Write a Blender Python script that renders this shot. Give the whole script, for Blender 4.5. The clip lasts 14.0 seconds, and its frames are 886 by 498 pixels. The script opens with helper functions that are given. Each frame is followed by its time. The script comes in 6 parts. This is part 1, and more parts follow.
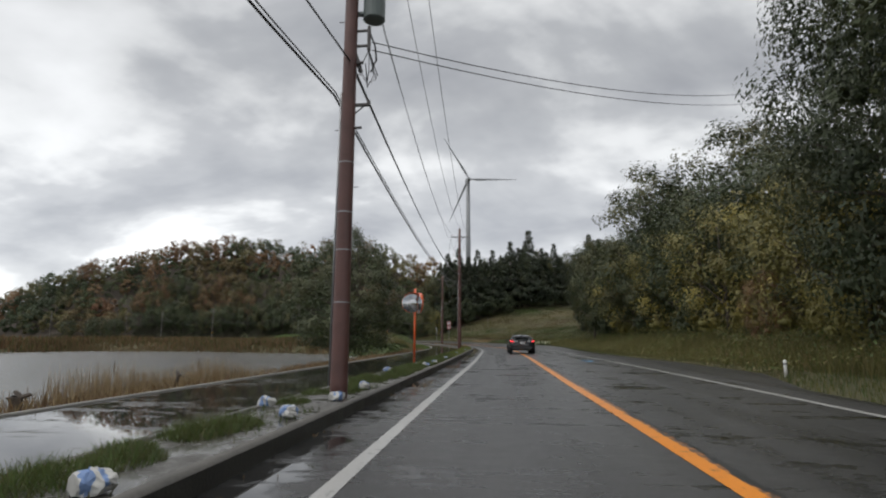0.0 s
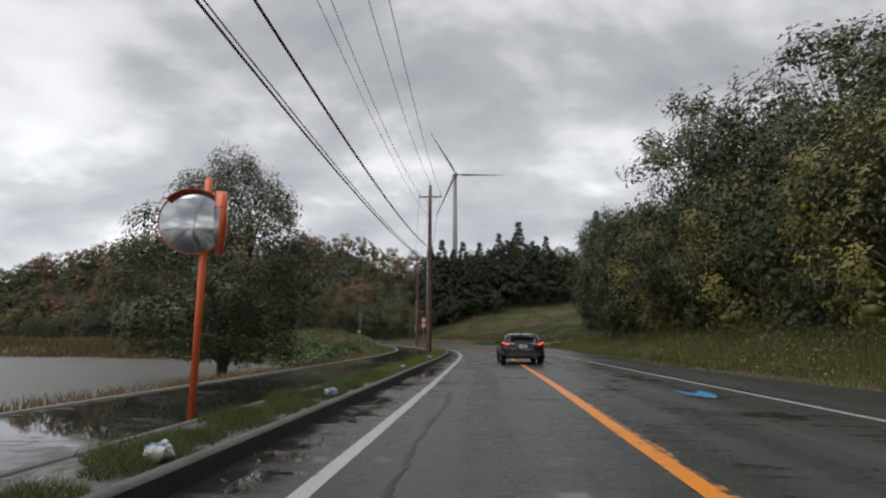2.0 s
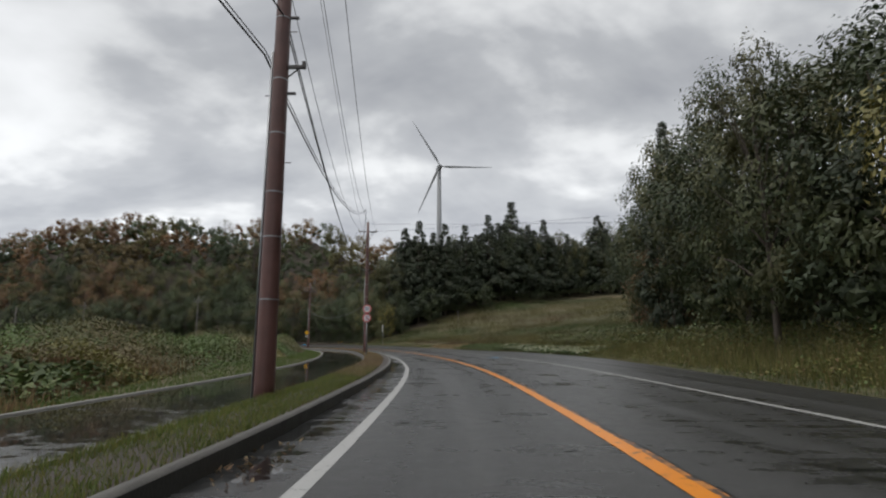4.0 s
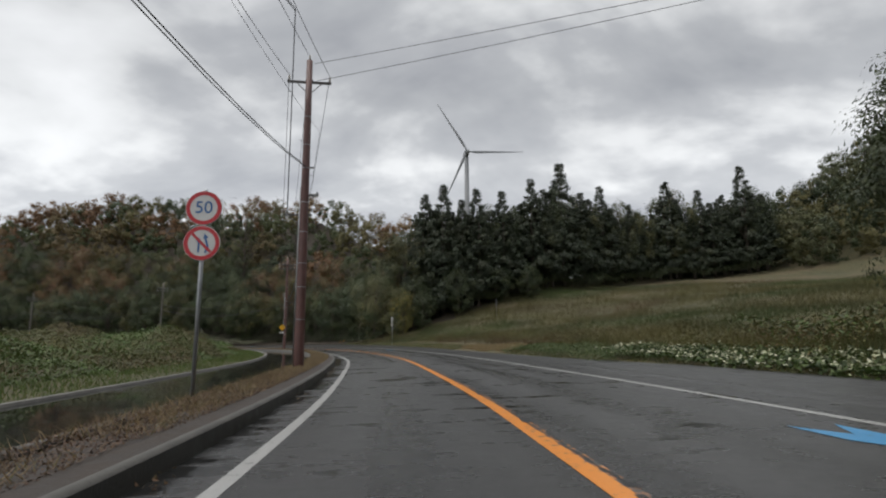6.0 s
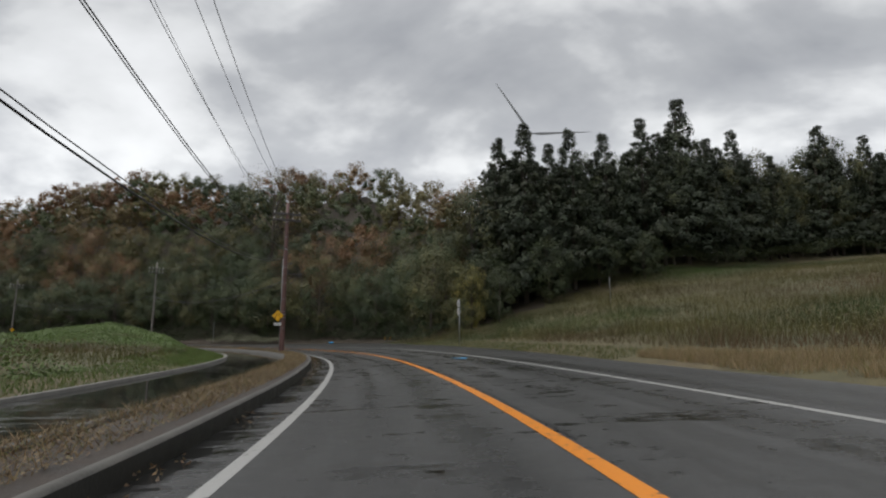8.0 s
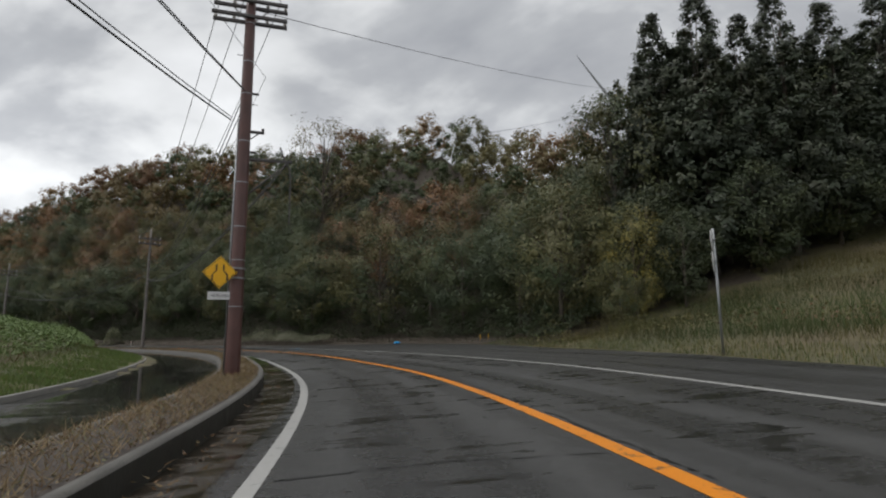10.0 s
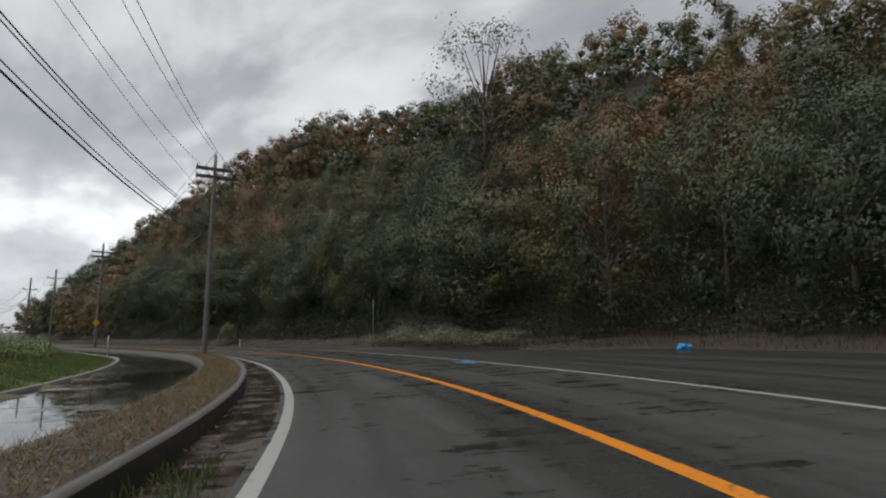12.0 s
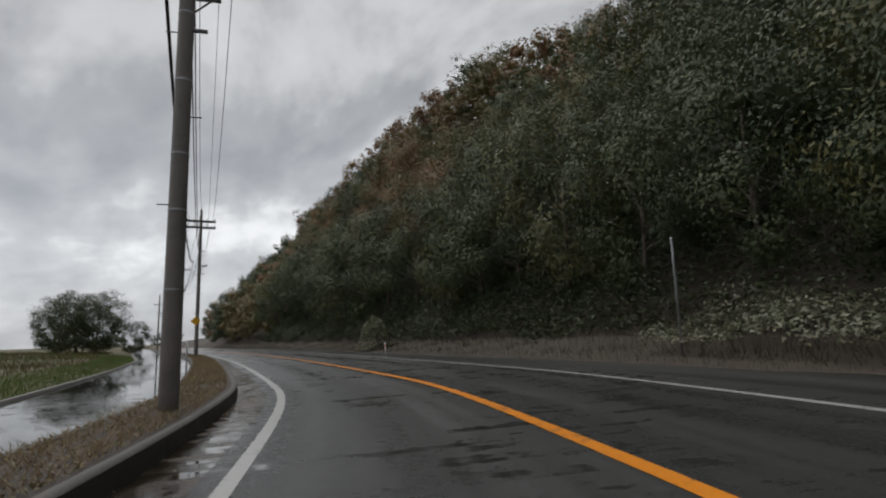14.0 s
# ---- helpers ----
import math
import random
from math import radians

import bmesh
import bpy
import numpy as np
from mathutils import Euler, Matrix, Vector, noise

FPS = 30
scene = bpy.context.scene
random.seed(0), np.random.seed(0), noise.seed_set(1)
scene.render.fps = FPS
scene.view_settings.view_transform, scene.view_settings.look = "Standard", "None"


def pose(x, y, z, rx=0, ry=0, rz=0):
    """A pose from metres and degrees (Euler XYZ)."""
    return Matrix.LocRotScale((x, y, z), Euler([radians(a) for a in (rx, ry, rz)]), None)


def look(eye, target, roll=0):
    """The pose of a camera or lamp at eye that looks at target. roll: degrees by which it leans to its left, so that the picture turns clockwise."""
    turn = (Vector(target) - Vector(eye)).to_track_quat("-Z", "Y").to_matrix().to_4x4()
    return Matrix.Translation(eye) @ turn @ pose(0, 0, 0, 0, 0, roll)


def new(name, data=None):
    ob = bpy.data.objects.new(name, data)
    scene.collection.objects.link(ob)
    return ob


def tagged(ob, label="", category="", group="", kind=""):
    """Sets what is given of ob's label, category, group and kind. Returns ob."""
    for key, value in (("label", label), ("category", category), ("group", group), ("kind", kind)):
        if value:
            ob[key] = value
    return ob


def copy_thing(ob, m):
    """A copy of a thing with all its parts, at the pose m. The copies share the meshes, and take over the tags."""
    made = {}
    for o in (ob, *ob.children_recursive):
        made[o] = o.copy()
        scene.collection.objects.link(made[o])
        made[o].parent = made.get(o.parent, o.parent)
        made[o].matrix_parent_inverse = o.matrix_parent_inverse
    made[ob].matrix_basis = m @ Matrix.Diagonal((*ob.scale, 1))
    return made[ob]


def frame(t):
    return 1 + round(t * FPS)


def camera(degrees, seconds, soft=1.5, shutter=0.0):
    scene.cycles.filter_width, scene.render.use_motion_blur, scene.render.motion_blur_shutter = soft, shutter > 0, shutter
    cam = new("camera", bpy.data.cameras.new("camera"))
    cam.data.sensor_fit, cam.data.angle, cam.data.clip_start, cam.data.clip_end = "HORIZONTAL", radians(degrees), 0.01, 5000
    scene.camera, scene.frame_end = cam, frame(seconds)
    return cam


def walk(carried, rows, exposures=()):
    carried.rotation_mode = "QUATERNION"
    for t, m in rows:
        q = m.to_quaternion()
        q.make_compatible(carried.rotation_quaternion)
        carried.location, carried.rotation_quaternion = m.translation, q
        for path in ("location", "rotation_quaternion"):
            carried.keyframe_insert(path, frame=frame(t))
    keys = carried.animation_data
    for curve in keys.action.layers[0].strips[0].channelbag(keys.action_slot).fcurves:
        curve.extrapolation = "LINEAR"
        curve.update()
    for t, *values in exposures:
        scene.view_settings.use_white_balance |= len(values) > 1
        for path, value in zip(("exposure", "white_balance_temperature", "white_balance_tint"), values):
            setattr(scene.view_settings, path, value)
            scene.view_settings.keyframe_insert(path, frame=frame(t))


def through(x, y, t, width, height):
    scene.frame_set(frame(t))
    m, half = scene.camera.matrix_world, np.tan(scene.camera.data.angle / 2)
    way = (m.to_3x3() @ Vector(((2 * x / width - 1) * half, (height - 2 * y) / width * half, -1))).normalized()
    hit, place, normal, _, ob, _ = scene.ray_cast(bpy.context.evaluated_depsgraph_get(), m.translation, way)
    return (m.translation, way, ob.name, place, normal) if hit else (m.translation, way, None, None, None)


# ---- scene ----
cam = camera(78.2, 14.0, soft=2.1, shutter=0.0)
PATH = [
    (0, pose(0.007, 1.213, 1.05, 99.33, -0.29, -0.05)),
    (0.77, pose(0.007, 1.213, 1.05, 99.33, -0.29, -0.05)),
    (1, pose(0.292, 3.885, 1.05, 99.31, -0.35, -0.49)),
    (1.25, pose(0.707, 7.237, 1.05, 99.35, -0.32, -0.75)),
    (1.5, pose(1.043, 10.649, 1.05, 99.40, -0.25, -0.96)),
    (2, pose(1.764, 17.249, 1.05, 99.41, -0.23, -1.32)),
    (2.5, pose(2.458, 24.024, 1.05, 99.54, 0.00, -1.82)),
    (3, pose(3.169, 30.841, 1.05, 99.73, 0.34, -2.34)),
    (3.5, pose(3.764, 37.898, 1.05, 99.76, 0.19, -2.61)),
    (4, pose(4.354, 45.276, 1.05, 99.70, 0.06, -2.77)),
    (4.5, pose(4.860, 52.794, 1.05, 99.62, 0.00, -2.70)),
    (5, pose(5.189, 60.230, 1.05, 99.54, 0.03, -2.24)),
    (5.5, pose(5.267, 67.358, 1.05, 99.49, 0.15, -1.27)),
    (6, pose(5.074, 74.117, 1.05, 99.54, 0.32, 0.24)),
    (6.5, pose(4.584, 80.986, 1.05, 99.46, 0.46, 1.89)),
    (7, pose(3.760, 87.803, 1.05, 99.27, 0.30, 3.31)),
    (7.5, pose(2.897, 94.451, 1.05, 99.33, 0.25, 4.89)),
    (8, pose(1.802, 100.960, 1.05, 99.32, 0.16, 6.26)),
    (8.5, pose(0.449, 107.295, 1.05, 99.23, 0.15, 7.48)),
    (9, pose(-1.180, 113.544, 1.05, 99.14, 0.23, 8.90)),
    (9.5, pose(-3.103, 119.787, 1.05, 99.09, 0.35, 10.91)),
    (10, pose(-5.335, 126.103, 1.05, 99.10, 0.44, 13.89)),
    (10.5, pose(-7.938, 132.430, 1.05, 99.08, 0.48, 17.86)),
    (11, pose(-11.151, 138.520, 1.05, 98.92, 0.62, 21.82)),
    (11.5, pose(-14.808, 143.999, 1.05, 98.97, 0.48, 25.59)),
    (12, pose(-18.452, 149.119, 1.05, 99.00, 0.50, 29.74)),
    (12.5, pose(-21.954, 153.399, 1.05, 98.91, 0.78, 33.96)),
    (13, pose(-26.182, 157.751, 1.05, 98.93, 0.94, 38.09)),
    (13.5, pose(-30.858, 161.982, 1.05, 98.99, 1.36, 42.39)),
    (14, pose(-35.452, 165.631, 1.05, 99.06, 1.75, 47.09)),
]

walk(cam, PATH, exposures=[(0.0, 0.6), (11.6, 0.6), (12.4, 0.3), (14.0, 0.3)])

# ---------------------------------------------------------------- sky and light
SUN_AZ, SUN_EL = radians(240), radians(70)


def build_sky():
    """Overcast sky: a dim clear sky behind broken layers of grey cloud."""
    w = bpy.data.worlds.new("overcast_sky")
    scene.world = w
    w.use_nodes = True
    nt = w.node_tree
    nt.nodes.clear()
    N = lambda t: nt.nodes.new(t)
    L = nt.links.new
    out, bg = N("ShaderNodeOutputWorld"), N("ShaderNodeBackground")
    tc, sep = N("ShaderNodeTexCoord"), N("ShaderNodeSeparateXYZ")
    L(tc.outputs["Generated"], sep.inputs[0])
    # flatten the dome onto a cloud sheet
    zz = N("ShaderNodeMath"); zz.operation = "MAXIMUM"; zz.inputs[1].default_value = 0.0
    L(sep.outputs["Z"], zz.inputs[0])
    add = N("ShaderNodeMath"); add.operation = "ADD"; add.inputs[1].default_value = 0.42
    L(zz.outputs[0], add.inputs[0])
    px, py = N("ShaderNodeMath"), N("ShaderNodeMath")
    px.operation = py.operation = "DIVIDE"
    L(sep.outputs["X"], px.inputs[0]); L(add.outputs[0], px.inputs[1])
    L(sep.outputs["Y"], py.inputs[0]); L(add.outputs[0], py.inputs[1])
    com = N("ShaderNodeCombineXYZ")
    L(px.outputs[0], com.inputs[0]); L(py.outputs[0], com.inputs[1])
    mp = N("ShaderNodeMapping")
    mp.inputs["Location"].default_value = (3.1, 1.4, 0.7)
    mp.inputs["Rotation"].default_value = (0, 0, radians(24))
    mp.inputs["Scale"].default_value = (1.0, 1.3, 1.0)
    L(com.outputs[0], mp.inputs[0])
    big, small = N("ShaderNodeTexNoise"), N("ShaderNodeTexNoise")
    big.inputs["Scale"].default_value, big.inputs["Detail"].default_value, big.inputs["Roughness"].default_value = 1.6, 5.0, 0.5
    big.inputs["Distortion"].default_value = 0.35
    small.inputs["Scale"].default_value, small.inputs["Detail"].default_value = 6.0, 6.0
    L(mp.outputs[0], big.inputs["Vector"]); L(mp.outputs[0], small.inputs["Vector"])
    mix = N("ShaderNodeMix"); mix.data_type = "FLOAT"; mix.inputs[0].default_value = 0.20
    L(big.outputs["Fac"], mix.inputs[2]); L(small.outputs["Fac"], mix.inputs[3])
    ramp = N("ShaderNodeValToRGB")
    e = ramp.color_ramp.elements
    e[0].position, e[0].color = 0.31, (0.27, 0.28, 0.305, 1)
    e[1].position, e[1].color = 0.70, (0.86, 0.87, 0.88, 1)
    for p, c in ((0.42, (0.355, 0.365, 0.385, 1)), (0.51, (0.46, 0.47, 0.485, 1)), (0.58, (0.70, 0.71, 0.715, 1))):
        k = e.new(p); k.color = c
    L(mix.outputs[0], ramp.inputs[0])
    # a lighter belt above the skyline where the cloud is thin
    low = N("ShaderNodeMapRange")
    low.inputs["From Min"].default_value, low.inputs["From Max"].default_value = 0.42, 0.10
    low.inputs["To Min"].default_value, low.inputs["To Max"].default_value = 0.90, 1.5
    L(sep.outputs["Z"], low.inputs["Value"])
    mul = N("ShaderNodeVectorMath"); mul.operation = "SCALE"
    L(ramp.outputs[0], mul.inputs[0]); L(low.outputs[0], mul.inputs["Scale"])
    sky = N("ShaderNodeTexSky")
    sky.sky_type, sky.sun_disc = "NISHITA", False
    sky.sun_elevation, sky.sun_rotation = SUN_EL, SUN_AZ
    sk = N("ShaderNodeVectorMath"); sk.operation = "SCALE"; sk.inputs["Scale"].default_value = 0.008
    L(sky.outputs[0], sk.inputs[0])
    plus = N("ShaderNodeVectorMath"); plus.operation = "ADD"
    L(mul.outputs[0], plus.inputs[0]); L(sk.outputs[0], plus.inputs[1])
    L(plus.outputs[0], bg.inputs[0])
    bg.inputs[1].default_value = 0.735
    L(bg.outputs[0], out.inputs[0])


build_sky()
sun = new("sun", bpy.data.lights.new("sun", "SUN"))
sun.data.energy, sun.data.angle, sun.data.color = 1.5, radians(60), (1.0, 0.97, 0.93)
sun.matrix_world = look((0, 0, 60), (-60 * math.sin(SUN_AZ) / math.tan(SUN_EL), -60 * math.cos(SUN_AZ) / math.tan(SUN_EL), 0))


# ---------------------------------------------------------------- materials
def nodes_of(name):
    m = bpy.data.materials.new(name)
    m.use_nodes = True
    nt = m.node_tree
    return m, nt, nt.nodes["Principled BSDF"]


def noise_node(nt, scale, detail=4.0, rough=0.55, stretch=None):
    tc = nt.nodes.new("ShaderNodeTexCoord")
    n = nt.nodes.new("ShaderNodeTexNoise")
    n.inputs["Scale"].default_value, n.inputs["Detail"].default_value, n.inputs["Roughness"].default_value = scale, detail, rough
    if stretch:
        mp = nt.nodes.new("ShaderNodeMapping")
        mp.inputs["Scale"].default_value = stretch
        nt.links.new(tc.outputs["Object"], mp.inputs[0])
        nt.links.new(mp.outputs[0], n.inputs["Vector"])
    else:
        nt.links.new(tc.outputs["Object"], n.inputs["Vector"])
    return n.outputs["Fac"]


def ramp_node(nt, fac, stops):
    r = nt.nodes.new("ShaderNodeValToRGB")
    e = r.color_ramp.elements
    e[0].position, e[0].color = stops[0][0], (*stops[0][1], 1) if not isinstance(stops[0][1], float) else (stops[0][1],) * 3 + (1,)
    e[1].position, e[1].color = stops[-1][0], (*stops[-1][1], 1) if not isinstance(stops[-1][1], float) else (stops[-1][1],) * 3 + (1,)
    for p, c in stops[1:-1]:
        k = e.new(p)
        k.color = (c, c, c, 1) if isinstance(c, float) else (*c, 1)
    nt.links.new(fac, r.inputs[0])
    return r.outputs[0]


def mix_color(nt, fac, a, b, mode="MIX"):
    m = nt.nodes.new("ShaderNodeMix")
    m.data_type, m.blend_type = "RGBA", mode
    if isinstance(fac, float):
        m.inputs[0].default_value = fac
    else:
        nt.links.new(fac, m.inputs[0])
    for sock, v in ((m.inputs[6], a), (m.inputs[7], b)):
        if isinstance(v, tuple):
            sock.default_value = (*v, 1)
        else:
            nt.links.new(v, sock)
    return m.outputs[2]


def bump(nt, bsdf, height, strength=0.3, distance=0.02):
    b = nt.nodes.new("ShaderNodeBump")
    b.inputs["Strength"].default_value, b.inputs["Distance"].default_value = strength, distance
    nt.links.new(height, b.inputs["Height"])
    nt.links.new(b.outputs[0], bsdf.inputs["Normal"])


def plain(name, color, rough=0.5, metal=0.0, vary=0.25, scale=9.0, bumps=0.0, emit=None):
    """A surface with grain at two scales round one base colour."""
    m, nt, b = nodes_of(name)
    f1, f2 = noise_node(nt, scale), noise_node(nt, scale * 9, 3.0)
    lo = tuple(c * (1 - vary) for c in color)
    hi = tuple(min(1, c * (1 + vary)) for c in color)
    c1 = ramp_node(nt, f1, [(0.32, lo), (0.68, hi)])
    c2 = ramp_node(nt, f2, [(0.3, tuple(c * (1 - vary * 0.5) for c in color)), (0.7, tuple(min(1, c * (1 + vary * 0.5)) for c in color))])
    nt.links.new(mix_color(nt, 0.4, c1, c2), b.inputs["Base Color"])
    nt.links.new(ramp_node(nt, f1, [(0.3, max(0.02, rough - 0.1)), (0.7, min(1.0, rough + 0.1))]), b.inputs["Roughness"])
    b.inputs["Metallic"].default_value = metal
    if bumps:
        bump(nt, b, f2, bumps, 0.01)
    if emit:
        b.inputs["Emission Color"].default_value = (*emit[0], 1)
        b.inputs["Emission Strength"].default_value = emit[1]
    return m


def lane_noise(nt, scale, stretch, detail=4.0, rough=0.55):
    """Noise laid out along the road: stretch is (along, across)."""
    at = nt.nodes.new("ShaderNodeAttribute")
    at.attribute_name = "lane"
    mp = nt.nodes.new("ShaderNodeMapping")
    mp.inputs["Scale"].default_value = (stretch[0], stretch[1], 1.0)
    n = nt.nodes.new("ShaderNodeTexNoise")
    n.inputs["Scale"].default_value, n.inputs["Detail"].default_value, n.inputs["Roughness"].default_value = scale, detail, rough
    nt.links.new(at.outputs["Vector"], mp.inputs[0])
    nt.links.new(mp.outputs[0], n.inputs["Vector"])
    return n.outputs["Fac"], at


def wet_asphalt(name, dry, puddle_at, sheen, size=0.9, soft=0.05, gutter=0.0):
    """Wet asphalt: dark aggregate, worn wheel tracks, patched joints and standing water that mirrors."""
    m, nt, b = nodes_of(name)
    grit = noise_node(nt, 55.0, 5.0, 0.7)
    blot = noise_node(nt, 0.30, 5.0, 0.6)
    fine = noise_node(nt, 4.0, 4.0, 0.6)
    track, at = lane_noise(nt, 1.0, (0.035, 1.15), 3.0)
    pud, _ = lane_noise(nt, size, (0.75, 1.0), 6.0, 0.6)
    streak, _ = lane_noise(nt, 1.0, (3.2, 0.30), 5.0, 0.62)
    c = mix_color(nt, 0.45, ramp_node(nt, grit, [(0.3, tuple(v * 0.45 for v in dry)), (0.7, tuple(v * 1.8 for v in dry))]),
                  ramp_node(nt, blot, [(0.35, tuple(v * 0.7 for v in dry)), (0.65, tuple(v * 1.3 for v in dry))]))
    c = mix_color(nt, 0.55, c, ramp_node(nt, track, [(0.36, tuple(v * 0.55 for v in dry)), (0.64, tuple(v * 1.6 for v in dry))]))
    # water stands where the noise is high, more of it in the gutter
    sep = nt.nodes.new("ShaderNodeSeparateXYZ")
    nt.links.new(at.outputs["Vector"], sep.inputs[0])
    side = nt.nodes.new("ShaderNodeMapRange")
    side.inputs["From Min"].default_value, side.inputs["From Max"].default_value = 0.05, -0.45
    side.inputs["To Min"].default_value, side.inputs["To Max"].default_value = 0.0, gutter
    nt.links.new(sep.outputs["Y"], side.inputs["Value"])
    level = mix_color(nt, 0.25, mix_color(nt, 0.50, ramp_node(nt, pud, [(0.0, 0.0), (1.0, 1.0)]), ramp_node(nt, streak, [(0.0, 0.0), (1.0, 1.0)])), ramp_node(nt, fine, [(0.0, 0.0), (1.0, 1.0)]))
    plus = nt.nodes.new("ShaderNodeMath")
    plus.operation = "ADD"
    nt.links.new(level, plus.inputs[0])
    nt.links.new(side.outputs[0], plus.inputs[1])
    film = ramp_node(nt, plus.outputs[0], [(puddle_at - soft, 0.0), (puddle_at + soft, 1.0)])
    nt.links.new(mix_color(nt, film, c, tuple(v * 0.40 for v in dry)), b.inputs["Base Color"])
    rr = mix_color(nt, 0.5, ramp_node(nt, fine, [(0.3, sheen - 0.10), (0.7, sheen + 0.12)]), ramp_node(nt, track, [(0.36, sheen - 0.14), (0.64, sheen + 0.12)]))
    nt.links.new(mix_color(nt, film, rr, (0.03, 0.03, 0.03)), b.inputs["Roughness"])
    hgt = mix_color(nt, film, ramp_node(nt, grit, [(0.2, 0.0), (0.8, 1.0)]), (0.42, 0.42, 0.42))
    bump(nt, b, hgt, 0.34, 0.01)
    return m


def leaf_material(name, rough=0.5, through=0.35):
    """Leaves coloured by the mesh's own tint, each with a little variation of its own."""
    m, nt, b = nodes_of(name)
    a = nt.nodes.new("ShaderNodeAttribute")
    a.attribute_name = "tint"
    f = noise_node(nt, 1.7, 3.0)
    v = ramp_node(nt, f, [(0.3, (0.86, 0.87, 0.86)), (0.7, (1.14, 1.12, 1.06))])
    col = mix_color(nt, 1.0, a.outputs["Color"], v, "MULTIPLY")
    nt.links.new(col, b.inputs["Base Color"])
    b.inputs["Roughness"].default_value = rough
    b.inputs["Specular IOR Level"].default_value = 0.35
    tr = nt.nodes.new("ShaderNodeBsdfTranslucent")
    nt.links.new(col, tr.inputs[0])
    mx = nt.nodes.new("ShaderNodeMixShader")
    mx.inputs[0].default_value = through
    nt.links.new(b.outputs[0], mx.inputs[1])
    nt.links.new(tr.outputs[0], mx.inputs[2])
    nt.links.new(mx.outputs[0], nt.nodes["Material Output"].inputs[0])
    return m


def ground_material():
    """Soil, leaf litter and low grass in broad patches."""
    m, nt, b = nodes_of("ground_soil_and_grass")
    f1, f2, f3 = noise_node(nt, 0.12, 5.0), noise_node(nt, 1.3, 5.0), noise_node(nt, 14.0, 4.0)
    c1 = ramp_node(nt, f1, [(0.38, (0.052, 0.060, 0.022)), (0.5, (0.085, 0.080, 0.032)), (0.62, (0.120, 0.092, 0.050))])
    c2 = ramp_node(nt, f2, [(0.35, (0.045, 0.042, 0.022)), (0.65, (0.12, 0.105, 0.055))])
    c3 = ramp_node(nt, f3, [(0.3, (0.5, 0.5, 0.5)), (0.7, (1.3, 1.25, 1.15))])
    nt.links.new(mix_color(nt, 1.0, mix_color(nt, 0.5, c1, c2), c3, "MULTIPLY"), b.inputs["Base Color"])
    b.inputs["Roughness"].default_value = 0.85
    bump(nt, b, f3, 0.6, 0.05)
    return m


def wet_gravel():
    """Pale gravel half under a skin of rain water."""
    m, nt, b = nodes_of("wet_pale_gravel")
    f1, f2, f3 = noise_node(nt, 2.2, 4.0), noise_node(nt, 38.0, 3.0), noise_node(nt, 9.0, 5.0, 0.6, (1.0, 0.35, 1.0))
    c = mix_color(nt, 1.0, ramp_node(nt, f2, [(0.35, (0.05, 0.05, 0.047)), (0.65, (0.12, 0.118, 0.11))]), ramp_node(nt, f3, [(0.35, (0.6, 0.58, 0.55)), (0.65, (1.2, 1.2, 1.2))]), "MULTIPLY")
    nt.links.new(c, b.inputs["Base Color"])
    r = ramp_node(nt, f1, [(0.42, (0.12, 0.12, 0.12)), (0.56, (0.6, 0.6, 0.6))])
    nt.links.new(r, b.inputs["Roughness"])
    bump(nt, b, f3, 0.5, 0.02)
    return m


def water_material(name, color, ripple, scale, rough=0.04):
    m, nt, b = nodes_of(name)
    f = noise_node(nt, scale, 4.0, 0.6, (1.0, 2.4, 1.0))
    g = noise_node(nt, 0.05, 3.0)
    nt.links.new(ramp_node(nt, g, [(0.35, tuple(c * 0.8 for c in color)), (0.65, tuple(c * 1.25 for c in color))]), b.inputs["Base Color"])
    b.inputs["Roughness"].default_value = rough
    b.inputs["IOR"].default_value = 1.33
    bump(nt, b, f, ripple, 0.03)
    return m


def worn_paint(name, color, under, keep):
    """Road paint with the asphalt showing through where it has worn off."""
    m, nt, b = nodes_of(name)
    f, g = noise_node(nt, 7.0, 6.0, 0.7), noise_node(nt, 60.0, 3.0)
    wear = ramp_node(nt, f, [(keep - 0.03, 0.0), (keep + 0.05, 1.0)])
    tone = ramp_node(nt, g, [(0.3, tuple(c * 0.82 for c in color)), (0.7, color)])
    nt.links.new(mix_color(nt, wear, tone, under), b.inputs["Base Color"])
    b.inputs["Roughness"].default_value = 0.34
    bump(nt, b, g, 0.15, 0.004)
    return m


M_ROAD = wet_asphalt("wet_road_asphalt", (0.035, 0.035, 0.0345), 0.575, 0.33, 0.8, 0.05, 0.10)
M_APRON = wet_asphalt("wet_shoulder_asphalt", (0.030, 0.030, 0.029), 0.63, 0.36)
M_WALK = wet_asphalt("flooded_path_asphalt", (0.040, 0.040, 0.039), 0.435, 0.24, 0.3, 0.06)
M_WHITE = worn_paint("white_road_paint", (0.36, 0.36, 0.35), (0.07, 0.07, 0.07), 0.62)
M_ORANGE = worn_paint("orange_road_paint", (0.72, 0.245, 0.018), (0.08, 0.06, 0.04), 0.60)
M_ORANGE_OLD = worn_paint("flaking_orange_paint", (0.50, 0.20, 0.05), (0.05, 0.045, 0.04), 0.47)
M_BLUE = worn_paint("blue_road_paint", (0.05, 0.26, 0.50), (0.06, 0.07, 0.08), 0.62)
M_CRACK = plain("crumbled_black_asphalt", (0.016, 0.016, 0.016), 0.35, 0, 0.4, 12.0, 0.6)
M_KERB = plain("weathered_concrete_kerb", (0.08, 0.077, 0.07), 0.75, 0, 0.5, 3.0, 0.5)
